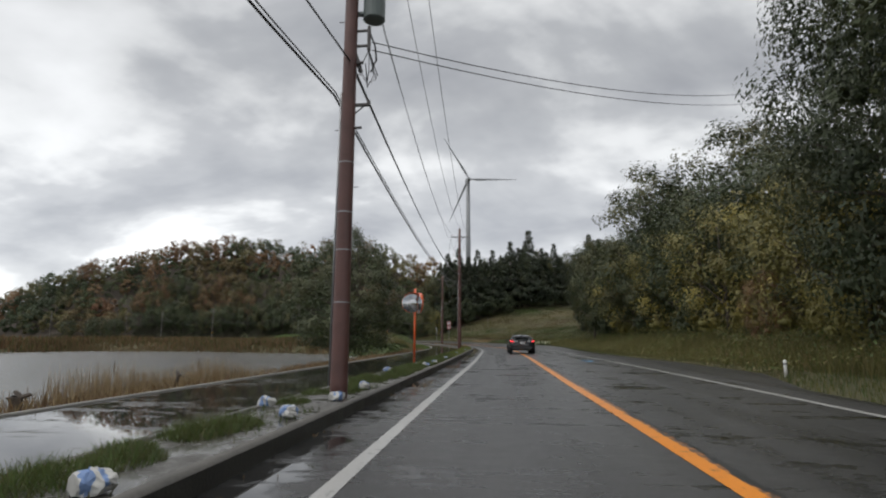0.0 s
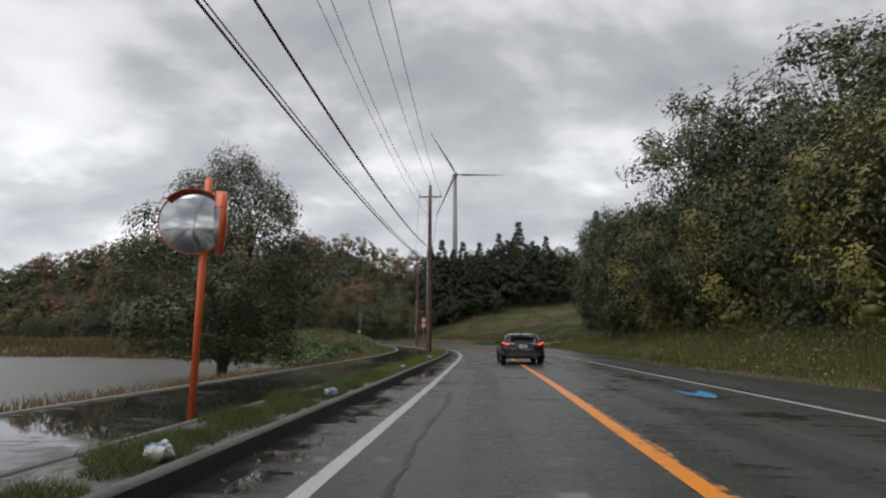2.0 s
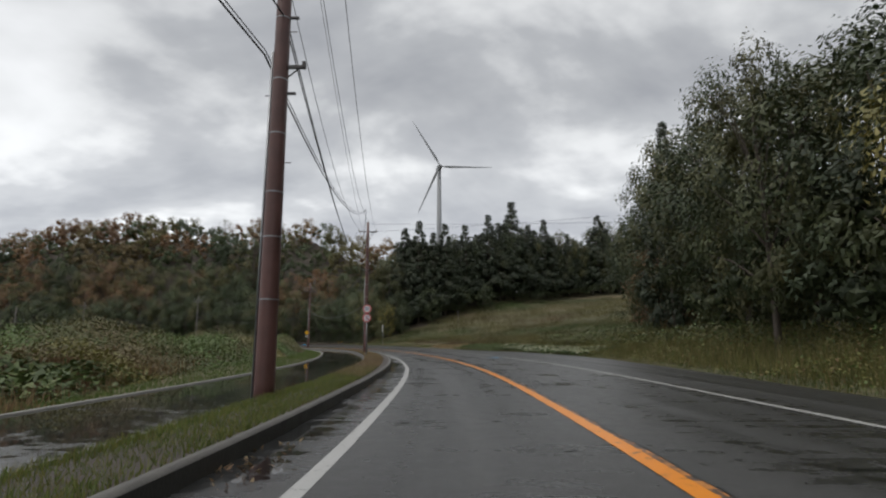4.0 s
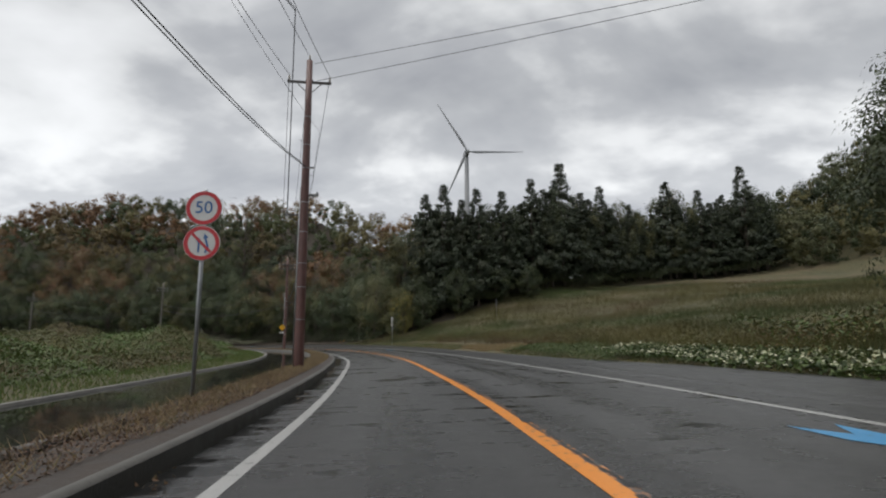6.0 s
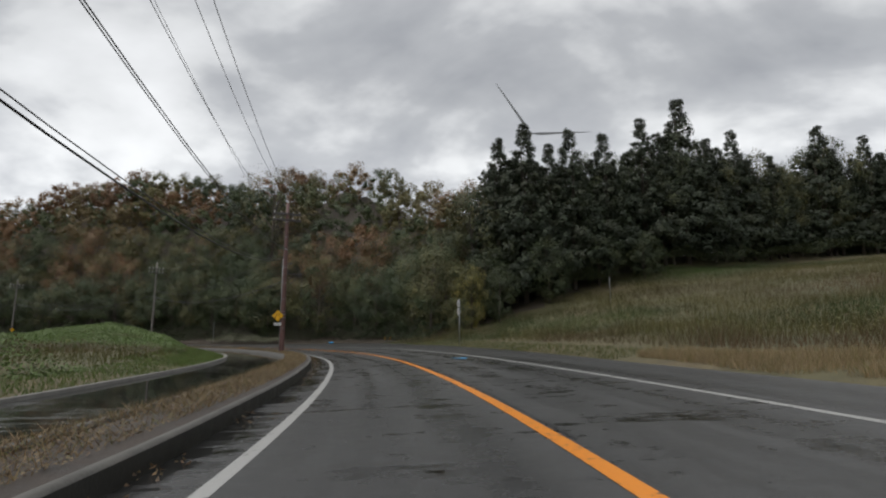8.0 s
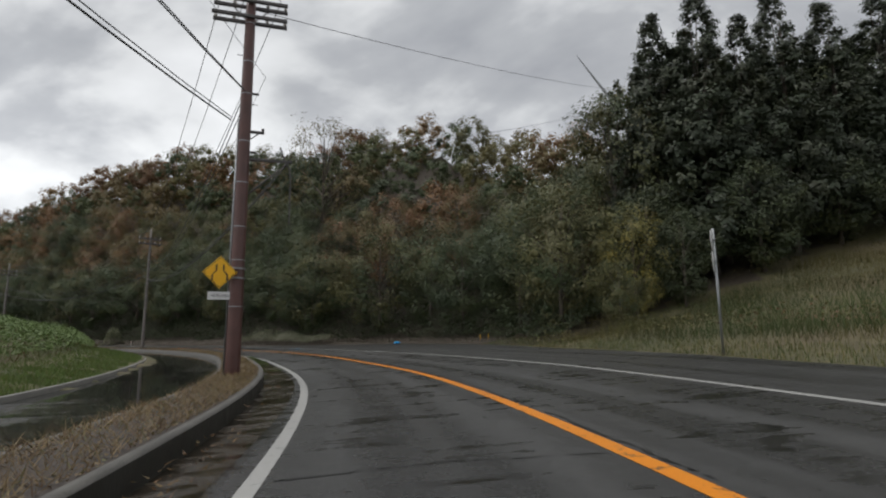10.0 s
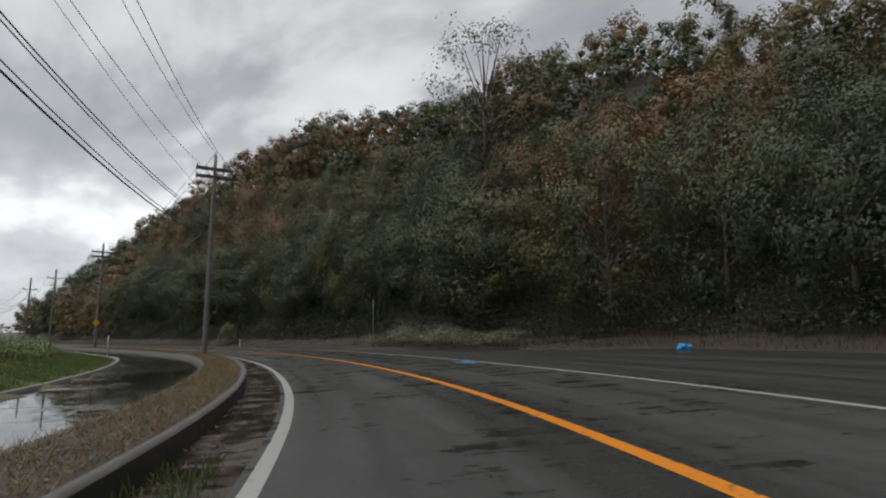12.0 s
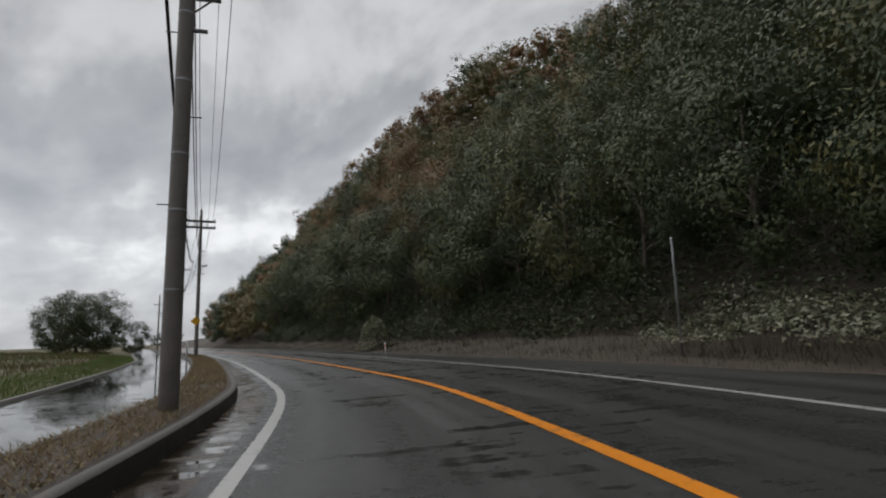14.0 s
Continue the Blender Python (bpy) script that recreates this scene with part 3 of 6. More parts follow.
ribbon("far_edge_line", -58, 330, [(s, d - 0.075) for s, d in RIGHT_LINE], [(s, d + 0.075) for s, d in RIGHT_LINE], 0.004, M_WHITE,
       "thin white edge line of the far lane", "road marking", 0.8)


def path_arrow(s, d, size):
    """A painted chevron on the far lane that points back along the road."""
    pts = [(0, -1.1), (0.34, -0.25), (0.34, 0.75), (0, 0.05), (-0.34, 0.75), (-0.34, -0.25)]
    V = [tuple(road(s + y * size, d + x * size, 0.006 + fall(s + y * size, d + x * size))) for x, y in pts]
    ob = new("path_arrow", mesh_of("path_arrow", V, [(0, 1, 2, 3), (0, 3, 4, 5)], M_BLUE))
    tagged(ob, "blue painted cycle arrow on wet asphalt", "road marking", "cycle arrows", "structure")


for s_, d_ in ((28.9, 5.5), (79.5, 6.0), (125.0, 5.7), (170.6, 6.12)):
    path_arrow(s_, d_, 0.85)

def jagged(name, label, pts, width, seed, gap=0.25):
    """A broken, uneven crack along a line of (s, d) places."""
    rg = np.random.default_rng(seed)
    P = np.array(pts, float)
    L = np.r_[0, np.cumsum(np.hypot(*np.diff(P, axis=0).T))]
    n = int(L[-1] / 0.09)
    t = np.linspace(0, L[-1], n)
    s, d = np.interp(t, L, P[:, 0]), np.interp(t, L, P[:, 1])
    u = np.gradient(np.stack([s, d], 1), axis=0)
    u /= np.hypot(u[:, 0], u[:, 1])[:, None]
    off = 0.6 * width * (rough_noise(t, t * 0.3, 0.35, seed) + rg.uniform(-0.2, 0.2, n))
    w = width * np.clip(0.5 + 0.8 * rough_noise(t, t * 0.7, 0.9, seed + 1) + rg.uniform(-0.4, 0.5, n), 0, 2)
    keep = (rough_noise(t, -t, 2.2, seed + 2.0) + rg.uniform(-0.2, 0.2, n)) > -1 + gap * 2
    w = np.where(keep, w, 0.0)
    a = road(s - u[:, 1] * (off + w / 2), d + u[:, 0] * (off + w / 2))
    b = road(s - u[:, 1] * (off - w / 2), d + u[:, 0] * (off - w / 2))
    for q, k in ((a, 1), (b, -1)):
        q[:, 2] = 0.0065 + fall(s, d + u[:, 0] * off)
    V = np.stack([a, b], 1).reshape(-1, 3)
    i = np.arange(n - 1)
    i = i[keep[:-1] & keep[1:]] * 2
    tagged(new(name, soup(name, V, np.stack([i, i + 1, i + 3, i + 2], -1), M_CRACK)), label, "road crack", kind="structure")


jagged("road_crack", "dark crumbling seam beside the orange line", [(s, by(CENTRE_LINE, s) + 0.17) for s in range(-2, 150, 4)], 0.07, 1, 0.32)
jagged("road_crack", "dark crumbling seam beside the orange line", [(s, by(CENTRE_LINE, s) + 0.12) for s in range(58, 100, 3)], 0.06, 2, 0.2)
jagged("road_crack", "ravelled crack along the near lane", [(s, 0.62 + 0.05 * math.sin(s)) for s in range(13, 34, 2)], 0.07, 3, 0.42)
for k_, (s_, l_, r_) in enumerate(((8.3, 0.1, 3.0), (16.0, 0.0, 4.5), (27.5, -0.4, 2.8), (46.0, 0.2, 2.9), (71.5, 0.3, 2.8), (76.0, 3.2, 5.6), (99.0, 0.2, 2.8), (112.0, 0.0, 2.8), (131.5, 0.2, 2.9), (134.0, 0.4, 2.8), (151.0, 0.3, 2.7), (166.0, 0.2, 2.9))):
    jagged("road_crack", "thin transverse joint in the asphalt", [(s_, l_), (s_ + 0.15, (l_ + r_) / 2), (s_ - 0.05, r_)], 0.035, 10 + k_, 0.12)

# ---------------------------------------------------------------- trees
rng = np.random.default_rng(7)
GREENS = [(0.042, 0.057, 0.025), (0.048, 0.063, 0.027), (0.061, 0.071, 0.029), (0.037, 0.051, 0.026), (0.069, 0.074, 0.030)]
AUTUMN = [(0.175, 0.100, 0.050), (0.190, 0.122, 0.060), (0.150, 0.085, 0.045), (0.140, 0.108, 0.050), (0.180, 0.090, 0.048)]
HILLSIDE = [(0.053, 0.074, 0.031), (0.073, 0.088, 0.036), (0.044, 0.062, 0.031), (0.118, 0.114, 0.046)]
OLIVE = [(0.109, 0.100, 0.038), (0.125, 0.112, 0.044), (0.094, 0.092, 0.038)]
CEDAR = [(0.030, 0.041, 0.024), (0.034, 0.046, 0.026), (0.040, 0.049, 0.026)]


def leaf_cards(C, N, size, col, rg, aspect=0.55):
    """Pointed leaves at centres C that face along N; gives vertices, faces, tints."""
    n = len(C)
    N = N / np.maximum(np.linalg.norm(N, axis=1, keepdims=True), 1e-6)
    R = rg.normal(size=(n, 3))
    U = np.cross(N, R)
    U /= np.maximum(np.linalg.norm(U, axis=1, keepdims=True), 1e-6)
    W = np.cross(N, U)
    sz = size * rg.uniform(0.65, 1.35, (n, 1))
    a = C - U * sz * 0.5 + W * sz * 0.5 * aspect - N * sz * 0.08
    b = C - U * sz * 0.5 - W * sz * 0.5 * aspect - N * sz * 0.08
    V = np.stack([a, b, C + U * sz * 0.62], 1).reshape(-1, 3)
    return V, np.arange(n * 3).reshape(-1, 3), np.clip(col * rg.uniform(0.9, 1.11, (n, 1)), 0, 1)


PHI = (1 + 5**0.5) / 2
ICO_V = np.array([(-1, PHI, 0), (1, PHI, 0), (-1, -PHI, 0), (1, -PHI, 0), (0, -1, PHI), (0, 1, PHI), (0, -1, -PHI), (0, 1, -PHI), (PHI, 0, -1), (PHI, 0, 1), (-PHI, 0, -1), (-PHI, 0, 1)]) / math.hypot(1, PHI)
ICO_F = np.array([(0, 11, 5), (0, 5, 1), (0, 1, 7), (0, 7, 10), (0, 10, 11), (1, 5, 9), (5, 11, 4), (11, 10, 2), (10, 7, 6), (7, 1, 8),
                  (3, 9, 4), (3, 4, 2), (3, 2, 6), (3, 6, 8), (3, 8, 9), (4, 9, 5), (2, 4, 11), (6, 2, 10), (8, 6, 7), (9, 8, 1)])


def filler(C, R, col, rg):
    """The dense twiggy heart of each clump, uneven and hidden behind the outer leaves."""
    n = len(C)
    V = C[:, None] + ICO_V[None] * R[:, None, None] * rg.uniform(0.45, 1.35, (n, 12, 1)) * np.array([1, 1, 0.8])
    F = (ICO_F[None] + (np.arange(n) * 12)[:, None, None]).reshape(-1, 3)
    # tint dimmed a tenth, as inner shade put into the colour
    return V.reshape(-1, 3), F, np.repeat(col * 0.9, 20, 0)


def crown_points(kind, height, radius, n_clumps, per, rg, clump=1.0):
    """Centres and outward normals of leaves in clumps over a crown."""
    if kind == "cone":
        z = height * (0.10 + 0.89 * rg.uniform(0, 1, n_clumps)**0.85)
        rr = radius * (1.02 - z / height)**0.9 * rg.uniform(0.45, 1.05, n_clumps) + 0.06
        th = rg.uniform(0, 2 * math.pi, n_clumps)
        cc = np.stack([rr * np.cos(th), rr * np.sin(th), z], -1)
        cr = radius * 0.25 * (1.12 - 0.72 * z / height)
        axis = np.stack([np.zeros(n_clumps), np.zeros(n_clumps), z * 0.96], -1)
    else:
        th = rg.uniform(0, 2 * math.pi, n_clumps)
        low = 0.17 if kind == "round" else 0.06
        mid = height * (0.5 + low * 0.5)
        v = rg.uniform(-1, 1, n_clumps)
        rad = rg.uniform(0.35, 1.0, n_clumps)**0.5
        lump = 1 + 0.22 * np.sin(3 * th + rg.uniform(0, 6)) * np.cos(2.5 * v + rg.uniform(0, 6))
        rr = radius * np.sqrt(np.clip(1 - v * v, 0.03, 1)) * rad * lump
        z = mid + v * (height - mid) * (0.4 + 0.6 * rad)
        cc = np.stack([rr * np.cos(th), rr * np.sin(th), z], -1)
        cr = radius * rg.uniform(0.17, 0.33, n_clumps) * clump
        axis = np.stack([np.zeros(n_clumps), np.zeros(n_clumps), np.full(n_clumps, mid * 0.92)], -1)
    out = cc - axis
    out /= np.maximum(np.linalg.norm(out, axis=1, keepdims=True), 1e-6)
    D = rg.normal(size=(n_clumps, per, 3))
    D /= np.linalg.norm(D, axis=2, keepdims=True)
    D = np.where((D * out[:, None]).sum(2, keepdims=True) < -0.6, -D, D)
    D[..., 2] = D[..., 2] * 0.75 + 0.1
    r = cr[:, None, None] * rg.uniform(0.5, 1.15, (n_clumps, per, 1))
    C = cc[:, None] + D * r
    N = D * 0.9 + out[:, None] * 0.3 + np.array([0, 0, 0.35]) + rg.normal(size=D.shape) * 0.22
    C = C.reshape(-1, 3)
    # keep the crown within its stated height and radius
    k = radius / np.percentile(np.hypot(C[:, 0], C[:, 1]), 97)
    kz = height / np.percentile(C[:, 2], 99.5)
    f = np.array([k, k, kz])
    return C * f, N.reshape(-1, 3), cc * f, cr * min(k, kz)


def make_crown(kind, height, radius, n_clumps, per, size, palette, rg, name="crown", core=0.72, clump=1.0):
    C, N, cc, cr = crown_points(kind, height, radius, n_clumps, per, rg, clump)
    base = np.array(palette)[rg.integers(0, len(palette), n_clumps)] * rg.uniform(0.82, 1.18, (n_clumps, 1))
    taper = np.clip(1.15 - 0.6 * C[:, 2:] / height, 0.5, 1.2) if kind == "cone" else 1.0
    V, F, T = leaf_cards(C, N, size * taper, np.repeat(base, per, 0), rg)
    if core:
        inner = (np.hypot(cc[:, 0], cc[:, 1]) < radius * 0.6) & (cc[:, 2] < height * 0.74) if kind != "cone" else cc[:, 2] < height * 0.95
        v2, f2, t2 = filler(cc[inner], cr[inner] * core, base[inner], rg)
        V, F, T = np.concatenate([V, v2]), np.concatenate([F, f2 + len(V)]), np.concatenate([T, t2])
    return soup(name, V, F, M_LEAF, T), cc


def make_trunk(height, r0, cc, rg, limbs=9, lean=0.04, stems=1, base_z=-0.4):
    """A tapered trunk with limbs that reach towards the crown's clumps."""
    pieces = []
    top = height * 0.86
    for st in range(stems):
        a = 2 * math.pi * st / max(1, stems) + rg.uniform(0, 1)
        sp = 0.0 if stems == 1 else height * 0.2
        pts = []
        for k in range(7):
            t = k / 6
            pts.append((sp * t**1.3 * math.cos(a) + lean * height * t * t + rg.normal() * 0.05 * t, sp * t**1.3 * math.sin(a) + rg.normal() * 0.05 * t, base_z + (top - base_z) * t))
        pieces.append(tube(pts, [r0 / (stems**0.5) * (1.0 - 0.86 * k / 6) * (1.35 if k == 0 else 1) for k in range(7)], 8))
        pick = cc[rg.permutation(len(cc))[:limbs]]
        for c in pick:
            z0 = min(top * 0.9, max(height * 0.22, c[2] * 0.62))
            t = (z0 - base_z) / (top - base_z)
            p0 = np.array([sp * t**1.3 * math.cos(a) + lean * height * t * t, sp * t**1.3 * math.sin(a), z0])
            mid = p0 * 0.45 + c * 0.55 + np.array([0, 0, 0.06 * height * rg.uniform(-0.2, 0.8)])
            r = r0 * (1 - 0.8 * t) * 0.45
            pieces.append(tube([p0, mid, c], [r, r * 0.62, r * 0.18], 5, False))
    V, F = join(*pieces)
    return mesh_of("trunk", V, F, M_BARK, True)


def tree_kind(name, label, category, kind, height, radius, n_clumps, per, size, palette, seed, stems=1, limbs=9, r0=0.2, core=0.72, clump=1.0):
    rg = np.random.default_rng(seed)
    crown, cc = make_crown(kind, height, radius, n_clumps, per, size, palette, rg, core=core, clump=clump)
    trunk = make_trunk(height, r0, cc, rg, limbs=limbs, stems=stems)
    ob = thing(name, label, category)
    part("trunk", trunk, ob)
    part("crown", crown, ob)
    return ob


def stand(ob, x, y, turn, scale, sink=0.1, group=""):
    """A copy of a tree at a place on the ground."""
    z = ground_at(x, y) - sink
    k = ob.scale
    c = copy_thing(ob, Matrix.Translation((x, y, z)) @ Matrix.Rotation(turn, 4, "Z") @ Matrix.Diagonal((scale[0] / k[0], scale[0] / k[1], scale[1] / k[2], 1)))
    if group:
        tagged(c, group=group)
    return c


def first(ob, x, y, turn, scale, group=""):
    """Puts the original itself on the ground."""
    ob.matrix_world = Matrix.Translation((x, y, ground_at(x, y) - 0.1)) @ Matrix.Rotation(turn, 4, "Z") @ Matrix.Diagonal((scale[0], scale[0], scale[1], 1))
    if group:
        tagged(ob, group=group)
    return ob


# heights of the originals in metres; copies are scaled
T_NEAR = tree_kind("evergreen_tree", "tall dense dark green evergreen tree beside the road", "tree", "bush", 10.0, 4.1, 260, 185, 0.11, GREENS[:4], 11, r0=0.2, clump=0.8, limbs=16, core=0.3)
T_EVERGREEN = tree_kind("evergreen_tree", "dense dark green broadleaf evergreen tree on the bank", "tree", "bush", 10.0, 4.1, 130, 70, 0.2, GREENS[:4], 11, r0=0.2, core=0.34)
T_OPEN = tree_kind("broadleaf_tree", "tall airy broadleaf tree with olive green leaves", "tree", "round", 10.0, 3.7, 130, 95, 0.175, [GREENS[2], OLIVE[2], GREENS[4], GREENS[0]], 12, limbs=18, core=0.32, clump=0.95)
T_YELLOW = tree_kind("yellowing_tree", "small broadleaf tree with yellow-green autumn leaves", "tree", "bush", 10.0, 4.6, 130, 70, 0.195, [(0.165, 0.155, 0.050), (0.190, 0.170, 0.060), (0.24, 0.20, 0.045), (0.19, 0.165, 0.05), GREENS[2]], 13, core=0.3)
T_RUST = tree_kind("rust_brown_tree", "broadleaf tree with rust brown autumn leaves", "tree", "bush", 10.0, 4.6, 110, 76, 0.2, AUTUMN, 14, core=0.45)
T_HILL = tree_kind("hillside_tree", "rounded green evergreen oak on the hillside", "tree", "bush", 10.0, 5.0, 60, 190, 0.175, HILLSIDE[:3], 15, core=0.26, clump=1.15, limbs=14)
T_HILL_OLIVE = tree_kind("hillside_tree", "olive and green leaved tree on the hillside", "tree", "bush", 10.0, 5.0, 60, 190, 0.175, [HILLSIDE[3], OLIVE[2], HILLSIDE[0]], 25, core=0.26, clump=1.15, limbs=14)
T_HILL_RUST = tree_kind("hillside_tree", "brownish orange autumn tree on the hillside", "tree", "round", 10.0, 4.8, 66, 140, 0.18, AUTUMN + OLIVE[:1], 26, core=0.14, clump=1.2, limbs=14)
T_CEDAR = tree_kind("cedar_tree", "tall dark conical cedar tree", "conifer", "cone", 10.0, 2.0, 200, 42, 0.185, CEDAR, 16, limbs=14, r0=0.13, core=0.42)
T_WILLOW = tree_kind("lakeside_tree", "spreading multi-stemmed tree with thinning olive leaves by the lake", "tree", "bush", 10.6, 4.7, 240, 140, 0.15,
                     [GREENS[2], GREENS[1], GREENS[4], GREENS[0]], 19, stems=4, limbs=16, r0=0.2, core=0.0, clump=0.8)
T_BARE = tree_kind("thin_tree", "thin half-bare tree on the ridge with sparse brown leaves", "tree", "round", 10.0, 4.2, 90, 34, 0.16, [OLIVE[1], AUTUMN[3], OLIVE[2]], 18, limbs=40, r0=0.16, core=0.0)

# trees along the far side of the road and on the bank
# s, d, height, width factor, kind
TREES_NEAR = [
    (11, 13.8, 14.8, 0.9, "n"), (16.5, 13.8, 15.2, 0.82, "n"), (22, 16.0, 11.8, 0.9, "n"), (21, 13.6, 7.0, 0.78, "y"),
    (26.5, 15.8, 9.0, 0.9, "y"), (25, 20.6, 12.5, 1.0, "o"), (29, 14.0, 4.4, 0.55, "r"), (31, 16.6, 9.6, 0.95, "y"), (31, 21.6, 12.5, 0.9, "o"),
    (36, 15.2, 9.2, 0.88, "y"), (36.5, 20, 12.6, 1.0, "e"), (41, 15.6, 11.0, 0.9, "e"), (41.5, 21.6, 13.8, 1.0, "e"),
]
TREES_MID = [
    (46, 15.6, 9.6, 0.95, "y"), (47.5, 20.5, 13.2, 0.95, "e"), (51, 15.8, 10.0, 0.9, "e"), (53, 15.8, 17.2, 0.86, "o"), (51.4, 24.0, 20.0, 0.95, "o"), (49.5, 18.5, 15.0, 0.9, "e"), (56.5, 19.5, 14.5, 0.9, "e"), (64.9, 13.6, 12.4, 0.62, "o"), (52, 22, 13.6, 0.95, "e"), (57, 15.4, 10.5, 0.85, "y"), (59, 20.0, 13.6, 0.9, "o"),
    (62, 16.0, 11.8, 0.95, "e"), (63.5, 21.6, 14.6, 0.9, "e"), (67, 17.2, 12.6, 0.95, "o"), (69.5, 22.5, 14.6, 0.95, "e"), (72.5, 18.2, 13.4, 0.9, "e"),
]
TREES_PAST = [
    (76, 19.2, 14.4, 0.8, "o"), (78, 24.5, 15.0, 1.0, "e"), (80, 18.6, 15.8, 0.7, "c"), (82.5, 19.8, 15.2, 0.62, "o"), (84.0, 21.0, 8.0, 0.9, "r"), (85.5, 23.5, 14.0, 0.9, "e"),
    (88.5, 25.5, 12.6, 0.9, "e"), (93, 25.5, 12.2, 0.8, "e"), (92, 30.5, 11.0, 1.1, "e"), (96, 34.5, 10.2, 1.1, "e"), (90, 33, 12.5, 1.1, "e"), (99.5, 37.5, 9.6, 1.1, "y"), (94.5, 38.5, 11.5, 1.1, "e"),
]
TREES_CORNER = [  # low trees before the cedars on the outside of the bend
    (157, 21.5, 8.0, 0.9, "i"), (156, 26.0, 8.5, 0.95, "e"), (152.5, 19.6, 4.2, 0.8, "i"), (154.0, 22.4, 7.6, 0.7, "y"), (153.0, 25.4, 6.6, 0.9, "e"), (160, 23.5, 10.5, 0.95, "i"), (153, 33.0, 8.0, 1.0, "e"), (152.5, 41.0, 7.0, 1.1, "e"),
    (164, 24.5, 10.5, 1.0, "h"), (150.6, 47.0, 6.0, 1.2, "e"),
]
KINDS = {"n": T_NEAR, "e": T_EVERGREEN, "o": T_OPEN, "y": T_YELLOW, "r": T_RUST, "h": T_HILL, "i": T_HILL_OLIVE, "j": T_HILL_RUST, "c": T_CEDAR, "b": T_BARE}
placed = set()


def plant(kind, x, y, height, wide, group):
    ob = KINDS[kind]
    sc = (height / 10.0 * wide, height / 10.0)
    turn = rng.uniform(0, 2 * math.pi)
    if kind in placed:
        stand(ob, x, y, turn, sc, 0.1, group)
    else:
        placed.add(kind)
        first(ob, x, y, turn, sc, group)


for s_, d_, h_, w_, k_ in TREES_NEAR + TREES_MID + TREES_PAST + TREES_CORNER:
    p_ = road(s_, d_)
    plant(k_, p_[0], p_[1], h_, w_, "trees on the bank")
for child_ in T_WILLOW.children:
    for v_ in child_.data.vertices:
        k_ = 1.30 - 0.72 * max(0.0, v_.co.z / 10.6)**1.2  # broad low boughs under a narrow top
        v_.co.x *= k_
        v_.co.y *= k_
T_WILLOW.matrix_world = Matrix.Translation((-6.8, 40.4, -0.65)) @ Matrix.Rotation(0.8, 4, "Z") @ Matrix.Diagonal((0.95, 0.95, 0.92, 1))

# the hill's front rows, close to the road
for s_ in np.arange(158, 264, 4.9):
    for row, off in enumerate((3.4, 8.2, 13.0)):
        s2 = s_ + rng.uniform(-1.4, 1.4) + row * 2.4
        d2 = by(FOOT, s2) + off + rng.uniform(-0.9, 0.9)
        p_ = road(s2, d2)
        rusty = rough_noise(p_[0], p_[1], 9.0, 1.3) + (0.25 if 194 < s2 < 240 and row else -0.15) + rng.uniform(-0.25, 0.25)
        k_ = ("j" if rusty > 0.14 else "i" if rusty > -0.08 else "h") if row else str(rng.choice(["h", "i", "h", "h", "h"]))
        plant(k_, p_[0], p_[1], rng.uniform(8.2, 11.0) + row * 0.3, rng.uniform(0.78, 1.0), "trees at the hill's foot")
for s_, d_, h_ in ((190.0, 15.6, 8.2), (190.6, 20.4, 9.4), (187.0, 18.6, 9.0), (185.2, 15.4, 7.6)):
    p_ = road(s_, d_)
    plant("h", p_[0], p_[1], h_, 0.95, "trees at the hill's foot")
for s_, d_, h_ in ((192.5, 26, 19.5), (176, 40, 10.0), (197, 44, 9.0), (203, 44, 9.5), (183.5, 44, 9.0), (214, 43, 9.0), (170, 44, 9.0)):
    p_ = road(s_, d_)
    plant("b", p_[0], p_[1], h_, 0.95, "bare trees on the ridge")
# the dark wall of cedars behind the open slope: x, y, height of the top above the road
CEDAR_FRONT = [(1.5, 171.2, 27.5), (4.8, 170.3, 29), (8.1, 171.4, 26.5), (11.1, 172.7, 29), (16.2, 176.1, 29.5), (22.3, 180.2, 33), (29.2, 184.1, 37.6),
               (34, 186.7, 32), (38.8, 189.3, 34), (46.4, 193.4, 31), (56.7, 198.2, 37.5), (64.8, 199.3, 35.8), (70.1, 200.1, 34), (76.2, 200.9, 42.2), (86, 203, 39)]
for (x0_, y0_, z0_), (x1_, y1_, z1_) in zip(CEDAR_FRONT[:-1], CEDAR_FRONT[1:]):
    gap_ = math.hypot(x1_ - x0_, y1_ - y0_)
    plant("c", x0_, y0_, z0_ - ground_at(x0_, y0_), rng.uniform(0.95, 1.15), "cedars on the slope")
    for k_ in range(1, int(gap_ / 3.2) + 1):
        u_ = k_ / (int(gap_ / 3.2) + 1)
        x_, y_ = x0_ + (x1_ - x0_) * u_ + rng.uniform(-0.6, 0.6), y0_ + (y1_ - y0_) * u_ + rng.uniform(-0.4, 2.0)
        plant("c", x_, y_, min(z0_, z1_) - rng.uniform(0.5, 4.5) - ground_at(x_, y_), rng.uniform(1.0, 1.35), "cedars on the slope")
        if k_ % 2:
            plant("e", x_ + 0.8, y_ + 3.0, min(z0_, z1_) - rng.uniform(1.8, 4.0) - ground_at(x_, y_), rng.uniform(0.62, 0.8), "dark trees among the cedars")
for x_, y_, top_ in ((-1.8, 171.0, 21.0), (-3.6, 173.5, 16.5), (44, 193.5, 31.5), (48.5, 196.5, 30.5), (59, 200.5, 36), (33, 188.5, 31.5)):
    plant("o", x_, y_, top_ - ground_at(x_, y_), 0.8, "tall trees among the cedars")
